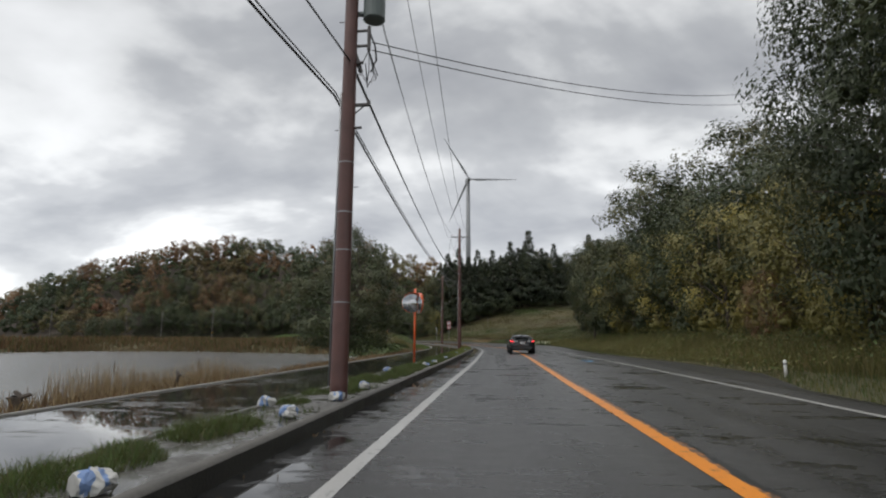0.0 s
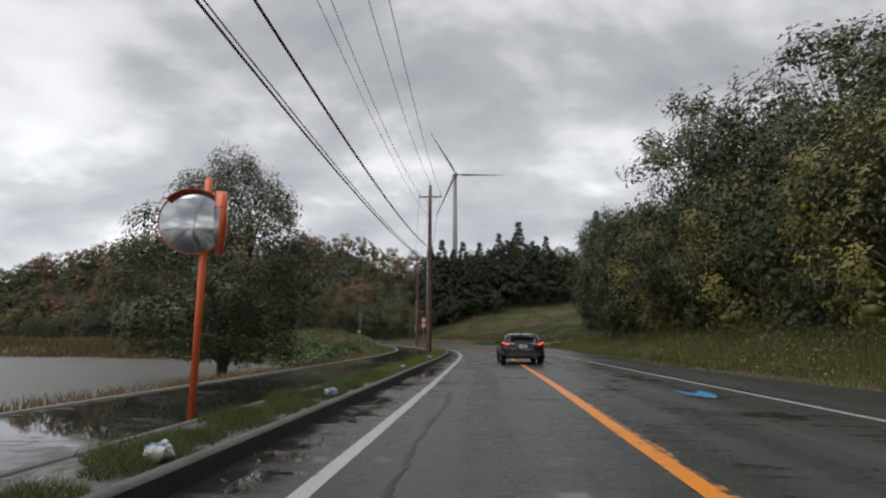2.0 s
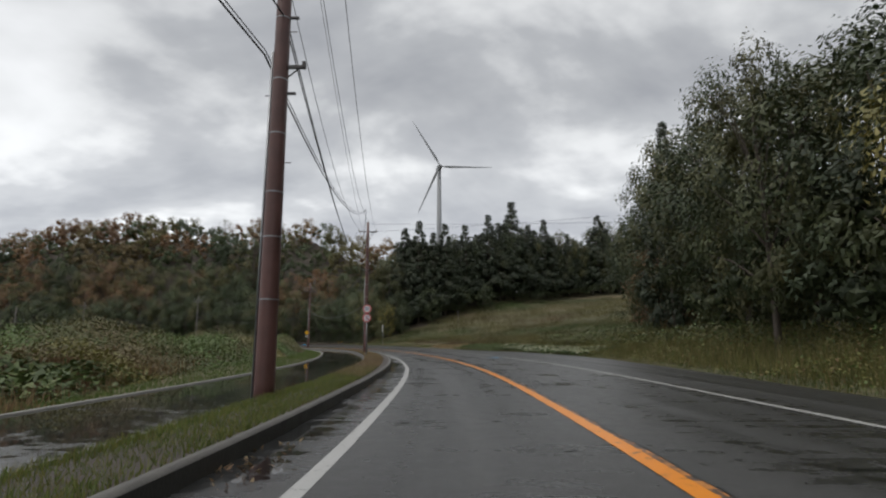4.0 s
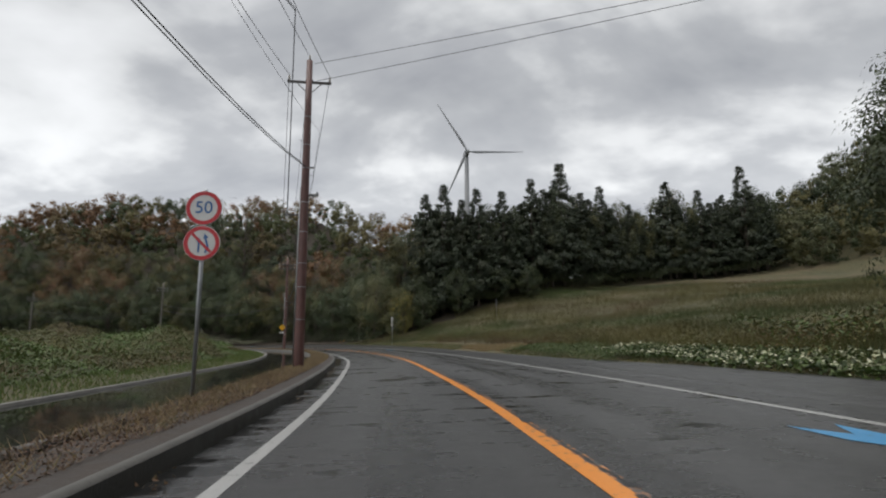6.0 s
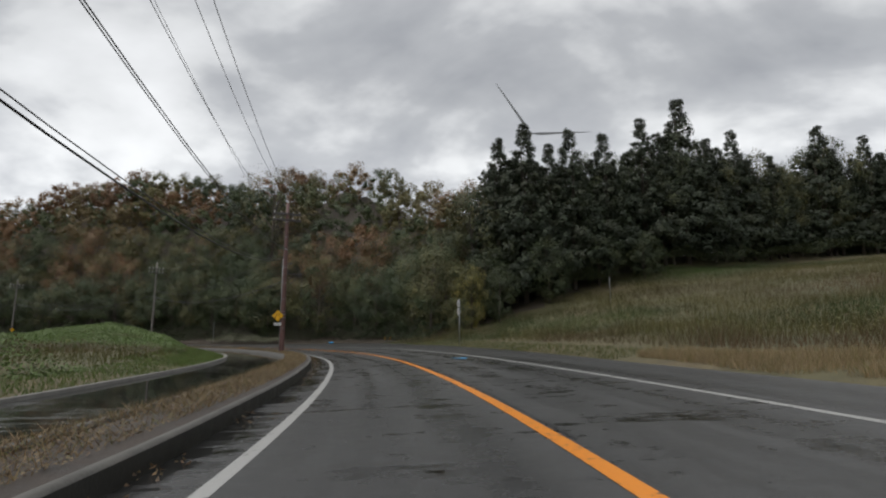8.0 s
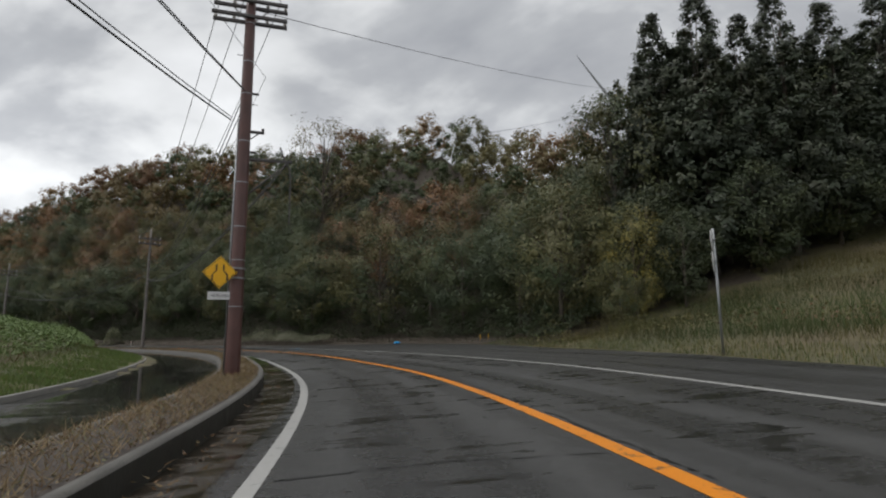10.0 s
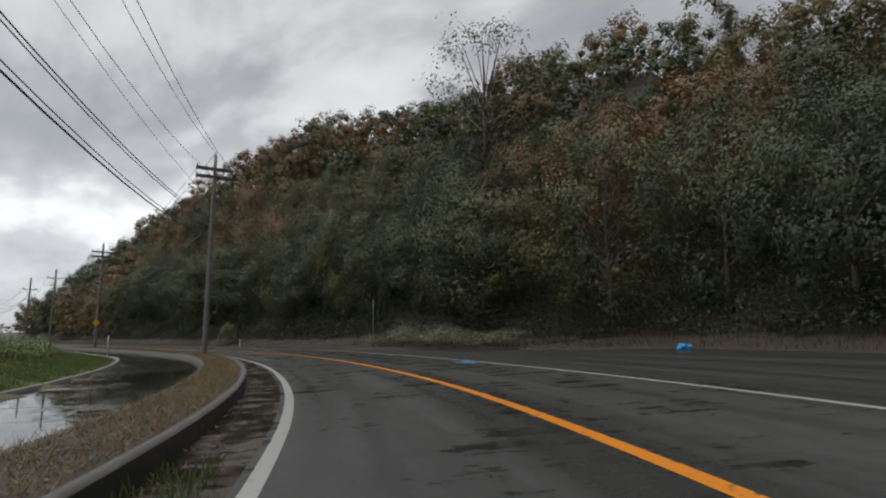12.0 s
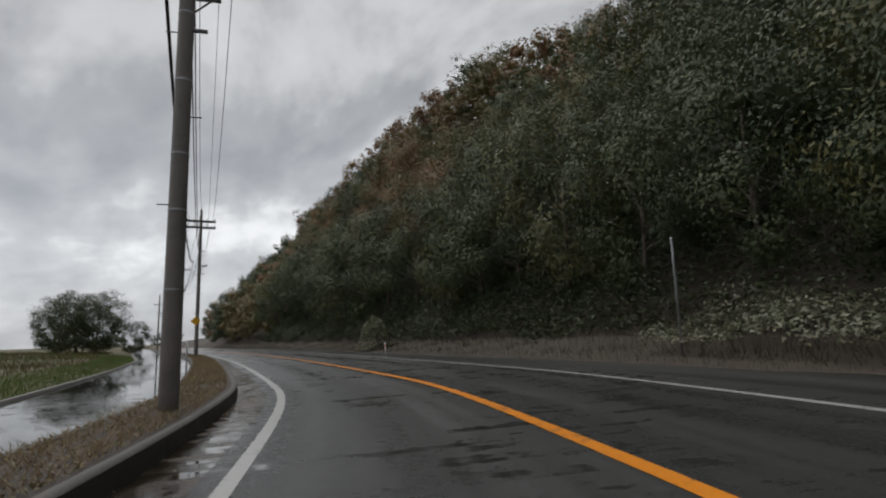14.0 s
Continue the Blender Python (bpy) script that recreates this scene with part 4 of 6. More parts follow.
for s_, d_, h_ in ((262, -5.2, 4.6), (249, -8.8, 7.0), (253, -11, 7.2), (246, -12, 6.4), (257, -9.5, 6.2), (262, -14, 6.0)):
    p_ = road(s_, d_)
    plant("e", p_[0], p_[1], h_, 1.15, "thicket by the footpath")


def far_woods():
    """The wood that covers the hill behind the front rows."""
    rg = np.random.default_rng(21)
    temps = []
    for k in range(7):
        cone = k >= 4
        h, r = (14.0, 2.6) if cone else (10.0, 4.4)
        n = 104 if cone else 44
        per = 12 if cone else 60
        C, N, cc, cr = crown_points("cone" if cone else "bush", h, r, n, per, rg, 1.0)
        tone = rg.uniform(0.85, 1.15, (n, 1)) * np.ones((n, 3))
        V, F, T = leaf_cards(C, N, 0.55 * np.clip(1.15 - 0.6 * C[:, 2:] / h, 0.5, 1.2) if cone else 0.31, np.repeat(tone, per, 0), rg, 0.75)
        low = (cc[:, 2] < h * (0.96 if cone else 0.82)) & (np.arange(n) % 2 == 0)
        v2, f2, t2 = filler(cc[low], cr[low] * (0.7 if cone else 0.5), tone[low], rg)
        temps.append((np.concatenate([V, v2]), np.concatenate([F, f2 + len(V)]), np.concatenate([T, t2])))
    VV, FF, TT, o = [], [], [], 0

    def put(k, x, y, z, sc, col):
        nonlocal o
        V, F, T = temps[k]
        a = rg.uniform(0, 6.283)
        R = np.array([[math.cos(a), -math.sin(a), 0], [math.sin(a), math.cos(a), 0], [0, 0, 1]])
        VV.append(V @ R.T * np.array([sc * rg.uniform(0.85, 1.15), sc * rg.uniform(0.85, 1.15), sc]) + np.array([x, y, z]))
        FF.append(F + o)
        # the factor lifts the distant tints in place of rain haze
        TT.append(T * np.array(col) * 1.15)
        o += len(V)

    cells = []
    for s in np.arange(93, 350, 5.1):
        for d in np.arange(14, 76, 5.2):
            cells.append((s + rg.uniform(-1.5, 1.5), d + rg.uniform(-1.6, 1.6)))
    S, D = np.array(cells).T
    P = road(S, D)
    foot, rd = by(FOOT, S), by(RIDGE_D, S)
    edge_s = np.interp(D, [28, 38, 52, 60, 75], [160, 157, 156, 155, 154])  # nothing grows before the line of cedars
    Z = terrain(P[:, 0], P[:, 1])
    for i in range(len(S)):
        if S[i] < edge_s[i] or D[i] < foot[i] + (15.0 if S[i] < 262 else 1.5) * (S[i] > 150) or D[i] > rd[i] + 5:
            continue
        cedar = S[i] < 161 + rg.uniform(-3, 3) and rg.uniform() < 0.6
        if cedar:
            put(4 + rg.integers(0, 3), P[i, 0], P[i, 1], Z[i] - 0.5, (28.0 - Z[i]) / 14.0 * rg.uniform(0.82, 1.02), np.array(CEDAR[rg.integers(0, 3)]) * rg.uniform(0.9, 1.3))
        else:
            u = rg.uniform()
            patch = rough_noise(P[i, 0], P[i, 1], 16.0, 2.0)
            if S[i] < 158:
                u += 0.35
            u -= 0.12 * smooth((D[i] - foot[i] - 12) / 14)
            pal = AUTUMN if u < 0.34 + 0.7 * patch else (OLIVE if u < 0.55 + 0.2 * patch else HILLSIDE[:3])
            put(rg.integers(0, 4), P[i, 0], P[i, 1], Z[i] - 1.5, rg.uniform(0.8, 1.16), pal[rg.integers(0, len(pal))])
    # close-set cedars behind the front line
    for (x0, y0, z0), (x1, y1, z1) in zip(CEDAR_FRONT[:-1], CEDAR_FRONT[1:]):
        for u in np.arange(0, 1, 3.6 / math.hypot(x1 - x0, y1 - y0)):
            for back in (4.5, 9.0):
                x, y = x0 + (x1 - x0) * u + rg.uniform(-1, 1) - 0.3 * back, y0 + (y1 - y0) * u + back + rg.uniform(-1, 1)
                z = ground_at(x, y)
                if back < 5:
                    put(rg.integers(0, 4), x + 1.5, y + 1.0, z - 1.2, rg.uniform(0.5, 0.8), GREENS[rg.integers(0, 5)])
                put(4 + rg.integers(0, 3), x, y, z - 0.5, (min(z0, z1) - 1.0 - z) / 14.0 * rg.uniform(0.8, 0.98), np.array(CEDAR[rg.integers(0, 3)]) * rg.uniform(0.8, 1.0))
    # the wooded rise beyond the end of the cedars
    for x in np.arange(88, 172, 7.2):
        for y in np.arange(200, 246, 7.4):
            x2, y2 = x + rg.uniform(-2, 2), y + rg.uniform(-2, 2)
            pal = OLIVE if rg.uniform() < 0.3 else GREENS
            put(rg.integers(0, 4), x2, y2, ground_at(x2, y2) - 1.5, rg.uniform(1.1, 1.6), pal[rg.integers(0, len(pal))])
    # low dark line of woods far across the lake and the fields
    for k in range(90):
        a = radians(rg.uniform(20, 150))
        r = rg.uniform(420, 560)
        put(rg.integers(0, 4), -60 - r * math.sin(a), 60 + r * math.cos(a) * 1.0, -2.0, rg.uniform(0.9, 1.5), GREENS[rg.integers(0, 5)])
    me = soup("far_woods", np.concatenate(VV), np.concatenate(FF), M_LEAF, np.concatenate(TT))
    tagged(new("far_woods", me), "mixed wood of green, olive and rust brown trees on the hill", "woods", kind="stuff")


far_woods()


# ---------------------------------------------------------------- grass, reeds, scrub
def blades(P, height, width, cols, rg, lean=0.35):
    """One bent blade at each place; gives vertices, faces (quads) and tints."""
    n = len(P)
    a = rg.uniform(0, 2 * math.pi, n)
    U = np.stack([np.cos(a), np.sin(a), np.zeros(n)], -1)
    b = rg.uniform(0, 2 * math.pi, n)
    L = np.stack([np.cos(b), np.sin(b), np.zeros(n)], -1) * (lean * rg.uniform(0.2, 1.0, n))[:, None]
    h = (height * rg.uniform(0.55, 1.2, n))[:, None]
    w = (width * rg.uniform(0.6, 1.3, n))[:, None]
    up = np.array([0, 0, 1.0])
    V = np.stack([P - U * w * 0.6, P + U * w * 0.6, P + up * h + L * h], 1).reshape(-1, 3)
    F = np.arange(n * 3).reshape(-1, 3)
    return V, F, np.asarray(cols)[rg.integers(0, len(cols), n)] * rg.uniform(0.82, 1.18, (n, 1))


def patch(name, label, category, s0, s1, left, right, count, height, width, cols, seed, keep=None, lean=0.35, base=None, drift=0.0):
    """Blades scattered over a stretch of ground between two offsets."""
    rg = np.random.default_rng(seed)
    S = rg.uniform(s0, s1, count)
    f = lambda t: by(t, S) if isinstance(t, list) else np.full(count, float(t))
    D = f(left) + (f(right) - f(left)) * rg.uniform(0, 1, count)
    P = road(S, D)
    if keep:
        m = keep(S, D, P[:, 0], P[:, 1], rg)
        S, D, P = S[m], D[m], P[m]
    P[:, 2] = terrain(P[:, 0], P[:, 1]) - 0.03 if base is None else base
    hh = height(S, D) if callable(height) else np.full(len(S), float(height))
    V, F, T = blades(P, hh, width, cols, rg, lean)
    if drift:  # the colours change from patch to patch of ground
        pick = (0.5 + 0.55 * rough_noise(P[:, 0], P[:, 1], drift, seed)) * len(cols) + rg.uniform(-0.9, 0.9, len(P))
        T = np.asarray(cols)[np.clip(pick, 0, len(cols) - 1).astype(int)] * rg.uniform(0.82, 1.18, (len(P), 1))
    return tagged(new(name, soup(name, V, F, M_GRASS, T)), label, category, kind="stuff")


def scrub(name, label, category, s0, s1, d0, d1, count, top, size, cols, seed, keep=None, base=None, drift=0.0):
    """Creeper and low shrubs: leaves over a lumpy surface of height top(s, d, x, y)."""
    rg = np.random.default_rng(seed)
    S, D = rg.uniform(s0, s1, count), rg.uniform(d0, d1, count)
    P = road(S, D)
    if keep:
        m = keep(S, D, P[:, 0], P[:, 1], rg)
        S, D, P = S[m], D[m], P[m]
    H = top(S, D, P[:, 0], P[:, 1])
    g = terrain(P[:, 0], P[:, 1]) if base is None else base
    e = 0.3
    gx = (top(S, D, P[:, 0] + e, P[:, 1]) - H) / e
    gy = (top(S, D, P[:, 0], P[:, 1] + e) - H) / e
    N = np.stack([-gx, -gy, np.ones(len(S))], -1) + rg.normal(size=(len(S), 3)) * 0.45
    P[:, 2] = g + H * rg.uniform(0.35, 1.08, len(S))**0.5
    pick = rg.integers(0, len(cols), len(S))
    if drift:  # neighbours are of one plant
        pick = np.clip((0.5 + 0.6 * rough_noise(P[:, 0], P[:, 1], drift, seed)) * len(cols) + rg.uniform(-0.7, 0.7, len(S)), 0, len(cols) - 1).astype(int)
    V, F, T = leaf_cards(P, N, size, np.asarray(cols)[pick], rg, 0.8)
    return tagged(new(name, soup(name, V, F, M_LEAF, T)), label, category, kind="stuff")


G_LUSH = [(0.074, 0.108, 0.030), (0.060, 0.090, 0.028), (0.092, 0.118, 0.038), (0.052, 0.078, 0.026)]
G_OLIVE = [(0.092, 0.092, 0.032), (0.074, 0.082, 0.028), (0.105, 0.090, 0.036), (0.118, 0.090, 0.045)]
G_STRAW = [(0.24, 0.175, 0.095), (0.19, 0.135, 0.075), (0.28, 0.21, 0.12), (0.15, 0.105, 0.06)]
G_RUST = [(0.15, 0.085, 0.045), (0.19, 0.12, 0.06), (0.11, 0.07, 0.04), (0.20, 0.145, 0.08)]

G_FRESH = [(0.095, 0.150, 0.040), (0.078, 0.125, 0.036), (0.112, 0.165, 0.048)]
G_PALE = [(0.33, 0.26, 0.16), (0.28, 0.21, 0.125), (0.22, 0.165, 0.10)]
G_GOLD = [(0.150, 0.140, 0.045), (0.170, 0.145, 0.060), (0.125, 0.128, 0.040)]

clumpy = lambda scale, cut, seed: (lambda S, D, X, Y, rg: rough_noise(X, Y, scale, seed) + rg.uniform(-0.25, 0.25, len(S)) > cut)
off_straw = lambda S, D: ~((S > 107.6) & (S < 119.4) & (D < 13.6))


def tussocks(name, label, spots, per, seed):
    """Bushy mounds of fine grass at given places."""
    rg = np.random.default_rng(seed)
    PP, HH = [], []
    for s, d, r, h in spots:
        k = int(per * r * r / 0.09)
        a, q = rg.uniform(0, 2 * math.pi, k), np.sqrt(rg.uniform(0, 1, k))
        P = road(s + 1.25 * r * q * np.cos(a), np.clip(d + r * q * np.sin(a), -1.98, -1.0))
        P[:, 2] = 0.13
        PP.append(P)
        HH.append(h * 0.62 * (1.15 - 0.75 * q * q))
    V, F, T = blades(np.concatenate(PP), np.concatenate(HH), 0.007, G_LUSH[:2] + G_OLIVE[:2] + [(0.085, 0.13, 0.035)], rg, 1.15)
    return tagged(new(name, soup(name, V, F, M_GRASS, T)), label, "grass", kind="stuff")


rs_ = np.random.default_rng(77)
spots_ = [(4.6, -1.66, 0.36, 0.26), (4.1, -1.8, 0.26, 0.2), (5.2, -1.55, 0.3, 0.24), (5.6, -1.8, 0.22, 0.2), (6.4, -1.62, 0.34, 0.3), (6.9, -1.5, 0.28, 0.27), (9.0, -1.7, 0.26, 0.2)]
spots_ += [(s, -1.62 + rs_.uniform(-0.25, 0.2), rs_.uniform(0.2, 0.36), rs_.uniform(0.16, 0.26)) for s in np.arange(-4, 3, 0.8)]
spots_ += [(s + rs_.uniform(-0.3, 0.3), -1.55 + rs_.uniform(-0.32, 0.3), rs_.uniform(0.2, 0.42), rs_.uniform(0.14, 0.27)) for s in np.arange(10.5, 32, 0.42)]
tussocks("verge_grass", "bushy green grass tussocks on the flooded gravel verge", spots_, 900, 31)
patch("verge_grass", "stray blades of grass on the flooded gravel verge", "grass", -5, 31, -1.95, -1.05, 5000, 0.07, 0.011, G_LUSH + G_OLIVE[:1], 31, clumpy(0.8, 0.0, 1.0), 0.7, 0.13)
patch("verge_grass", "thick green and yellowing grass on the verge", "grass", 29, 66, -1.98, -1.0, 62000, 0.085, 0.010, [(0.11, 0.15, 0.035), (0.14, 0.165, 0.04), (0.17, 0.16, 0.05), (0.09, 0.12, 0.03)], 32, clumpy(1.4, -0.55, 2.0), 0.7, 0.13)
G_MULCH = [(0.075, 0.042, 0.027), (0.095, 0.055, 0.033), (0.055, 0.034, 0.024), (0.13, 0.085, 0.05)]
G_TAN = [(0.17, 0.12, 0.066), (0.13, 0.085, 0.05), (0.21, 0.16, 0.09), (0.10, 0.065, 0.04), (0.12, 0.115, 0.045)]
for s0_, s1_, n_, c_ in ((60, 92, 36000, G_MULCH), (92, 230, 72000, G_TAN)):
    scrub("verge_litter", "wet red-brown fallen leaves matted on the verge" if s0_ == 60 else "tan dead leaves and dry grass matted on the verge", "leaf litter", s0_, s1_, -2.0, -1.0, n_,
          lambda S, D, X, Y: 0.03 + 0.025 * rough_noise(X, Y, 0.5), 0.026, c_, 33, None, 0.145)
patch("verge_litter", "dry straw stalks lying on the verge", "dead grass", 60, 225, -2.0, -1.02, 56000, 0.13, 0.009, G_STRAW[:3] + G_TAN, 33, clumpy(1.1, -0.55, 3.0), 1.9, 0.15)
patch("gutter_litter", "fallen leaves and straw washed into the gutter", "leaf litter", 0, 190, -0.80, -0.35, 4200, 0.03, 0.03, G_RUST, 34, clumpy(1.6, 0.25, 4.0), 2.5, 0.003)
patch("gutter_grass", "grass growing in the flooded gutter", "grass", 143.5, 160, -0.78, -0.25, 2600, 0.12, 0.015, G_LUSH, 35, clumpy(1.3, 0.0, 1.5), 0.6, 0.0)
patch("bank_grass", "tall yellowing grass and goldenrod on the slope", "tall grass", 86, 152, [(86, 13), (100, 13), (118, 13), (138, 13.6), (152, 14.5)],
      [(86, 31), (95, 62), (130, 90), (144, 80), (152, 55)], 200000, lambda S, D: np.clip(0.72 + 0.4 * rough_noise(S + 0.7 * D, D - 0.4 * S, 3.7, 2.2) + 0.4 * rough_noise(0.3 * S - D, S + 0.45 * D, 1.9, 5.1), 0.2, 1.7), 0.017, [tuple(v * 0.74 for v in c) for c in G_FRESH[:2] + G_LUSH[:2] + G_OLIVE[:2] + G_GOLD + G_OLIVE[2:] + G_RUST[:2]], 36, None, 0.6, None, 10.0)
patch("bank_grass", "rank olive and straw coloured grass under the trees", "tall grass", 0, 88, [(0, 8.2), (20, 10.7), (40, 9.6), (60, 10.3), (76, 11.8), (88, 12)],
      [(0, 14), (20, 16), (60, 16), (88, 22)], 76000, lambda S, D: np.clip(0.22 + (D - by(ASPHALT_R, S)) * 0.26, 0.12, 1.25), 0.018, G_GOLD + G_OLIVE[:2] + [(0.20, 0.155, 0.075), (0.16, 0.165, 0.055)], 37)
patch("roadside_grass", "short green and straw grass at the asphalt's edge", "grass", 0, 160, [(s, d - 0.1) for s, d in ASPHALT_R], [(s, d + 2.6) for s, d in ASPHALT_R],
      42000, 0.2, 0.018, G_LUSH + G_OLIVE[:2] + G_GOLD[:2], 38, lambda S, D, X, Y, rg: off_straw(S, D))
# these browns are lowered to carry the shade of the overhanging canopy
patch("hill_foot_weeds", "brown dying weeds at the hill's foot, tinted down for canopy shade", "weeds", 150, 300, [(s, d - 0.1) for s, d in ASPHALT_R], [(s, d + 2.5) for s, d in FOOT],
      52000, lambda S, D: np.clip(0.06 + (D - by(ASPHALT_R, S)) * 0.16, 0.06, 0.7), 0.014, [(0.034, 0.026, 0.018), (0.042, 0.037, 0.020), (0.030, 0.033, 0.017), (0.054, 0.041, 0.027)], 39, None, 0.7, None, 3.0)
patch("dry_grass", "patch of dry pale straw grass on the bank", "dry grass", 108, 119, [(108, 10.6), (112, 10.0), (119, 10.6)], [(108, 11.4), (112, 13.4), (119, 11.6)], 16000, lambda S, D: np.clip(0.32 + 0.16 * rough_noise(S, D, 1.1), 0.08, 0.6), 0.012, G_PALE + G_STRAW[:1] + G_STRAW[2:3] + G_GOLD[:1], 40, clumpy(1.3, -0.4, 0.8), 0.9)
scrub("leafy_weeds", "dark green leafy weeds at the asphalt's edge", "weeds", 95, 109, 10.2, 13.0, 14000, lambda S, D, X, Y: np.clip(0.32 + 0.25 * rough_noise(X, Y, 1.2), 0.08, 1), 0.06, G_LUSH + G_LUSH[3:], 59)
patch("reeds", "dry pale reeds at the lake's edge", "reeds", 14.2, 21.5, [(14.2, -10.4), (18, -9.6), (21.5, -8.6)], [(14.2, -8.9), (18, -7.9), (21.5, -7.2)], 2600, lambda S, D: 0.85 + 0.35 * rough_noise(S, D, 1.3), 0.016, G_PALE, 41, None, 0.16, -0.62)
patch("shore_weeds", "sparse dry brown weeds at the water's edge", "weeds", 6, 15, -9.4, -6.6, 900, 0.6, 0.018, G_RUST + G_STRAW[1:3], 58, clumpy(0.9, 0.25, 0.3), 0.4, -0.5)
patch("shore_grass", "straw and rust coloured grass on the lake's bank", "dry grass", -20, 58, -6.6, -5.45, 9000, 0.24, 0.025, G_STRAW + G_RUST, 42, clumpy(2.0, -0.3, 2.2), 0.7)
patch("reeds", "brown reed bed at the end of the lake", "reeds", 51, 66, -19, -7.2, 9000, lambda S, D: 0.6 + 0.2 * rough_noise(S, D, 3.0), 0.04, G_STRAW + G_RUST, 43, clumpy(4.0, -0.5, 0.4), 0.3)
patch("far_shore_grass", "brown reeds and dry grass beyond the end of the lake", "reeds", 60, 96, [(60, -52), (96, -52)], [(60, -15), (66, -12), (96, -12)], 26000, lambda S, D: 0.7 + 0.4 * rough_noise(S, D, 5.0), 0.10, G_RUST + G_OLIVE + G_STRAW[3:], 57)
patch("far_shore_grass", "band of brown reeds on the lake's far shore", "reeds", -20, 80, -66, -48, 12000, 0.9, 0.2, G_RUST + G_OLIVE, 44)
patch("path_grass", "mown green grass beside the footpath", "grass", 54, 240, -7.6, -5.4, 56000, 0.14, 0.02, G_FRESH + G_LUSH[:1] + G_GOLD[2:], 45, None, 0.7)
patch("field_grass", "rough green and brown field grass", "grass", 60, 260, -40, -7.5, 90000, lambda S, D: np.clip(0.36 + 0.22 * rough_noise(S, D, 3.0), 0.1, 0.7), 0.03, G_OLIVE + G_LUSH[:2] + G_FRESH[:1], 46, None, 0.6, None, 4.0)
lump = lambda a, b, sc, sd: (lambda S, D, X, Y: np.clip(a + b * rough_noise(X, Y, sc, sd) + 0.35 * b * rough_noise(X, Y, sc * 0.3, sd + 1), 0.08, 9) * smooth((-D - 6.6) / 2.2))
patch("path_grass", "short lush green grass on the bank inside the bend", "grass", 126, 182, -9.0, -5.35, 80000, 0.08, 0.016, [(0.115, 0.185, 0.045), (0.095, 0.16, 0.04), (0.13, 0.19, 0.05), (0.12, 0.15, 0.05)], 61, None, 0.7)
scrub("creeper", "bright green creeper sprawling over low scrub", "creeper", 60, 128, -20, -6.9, 150000, lump(0.95, 0.85, 3.2, 1.2), 0.085, G_LUSH[:2] + G_FRESH[:2] + G_OLIVE + G_GOLD[:1], 47, clumpy(5.0, -0.35, 1.2), None, 3.0)
scrub("creeper", "lush green creeper covering a mound", "creeper", 136, 186, -21, -7.6, 110000, lump(0.62, 0.4, 3.4, 2.4), 0.075, G_FRESH, 48)
scrub("creeper", "green leafy shrubs by the footpath", "shrub", 48, 62, -15, -7.2, 6500, lump(0.8, 0.45, 2.6, 0.6), 0.2, G_LUSH, 49)
scrub("flowering_plants", "low plants with pale flower heads beside the shoulder", "flowers", 79, 99, 11.4, 14.2, 9000, lambda S, D, X, Y: 0.28 + 0.1 * rough_noise(X, Y, 1.0),
      0.14, G_LUSH[:2] + [(0.035, 0.055, 0.02)], 50)
scrub("flower_heads", "small cream white flower heads", "flowers", 79, 99, 11.4, 13.8, 1300, lambda S, D, X, Y: 0.38 + 0.1 * rough_noise(X, Y, 1.0), 0.11, [(0.5, 0.5, 0.38), (0.4, 0.42, 0.28)], 51)
scrub("pale_weeds", "pale silvery-leaved weeds at the hill's foot", "weeds", 177, 190, 10.0, 13.5, 9000, lambda S, D, X, Y: np.clip(0.8 + 0.6 * rough_noise(X, Y, 1.3), 0.2, 1.6), 0.10,
      [(0.16, 0.17, 0.12), (0.10, 0.11, 0.06), (0.20, 0.20, 0.15)], 52)
scrub("shrub", "pale-leaved shrub at the hill's foot", "shrub", 212.6, 215.4, 8.6, 10.6, 2600, lambda S, D, X, Y: 2.3 * np.sqrt(np.clip(1 - ((S - 214) / 1.4)**2 - ((D - 9.6) / 1.0)**2, 0.01, 1)), 0.12, [(0.17, 0.18, 0.12), (0.12, 0.13, 0.07)], 63)
scrub("bank_weeds", "leafy yellow-green weeds scattered over the slope", "weeds", 86, 153, 11, 60, 60000, lambda S, D, X, Y: np.clip(0.8 + 0.6 * rough_noise(X + 0.6 * Y, Y - 0.5 * X, 3.3) + 0.5 * rough_noise(X - 0.4 * Y, Y + 0.7 * X, 7.1), 0.1, 2.2), 0.075,
      [tuple(v * 0.85 for v in c) for c in G_OLIVE + G_GOLD + G_LUSH[:1] + G_RUST[:1]], 55, lambda S, D, X, Y, rg: (rough_noise(X, Y, 4.0, 2.9) + rg.uniform(-0.25, 0.25, len(S)) > -0.25) & off_straw(S, D), None, 4.0)
scrub("undergrowth", "dense dark undergrowth below the trees", "undergrowth", 0, 92, 13.0, 24, 62000, lambda S, D, X, Y: 1.0 + 0.5 * rough_noise(X, Y, 2.6) + 0.05 * (D - 11), 0.115,
      [GREENS[0], GREENS[2], OLIVE[2], OLIVE[0], G_FRESH[1]], 53)
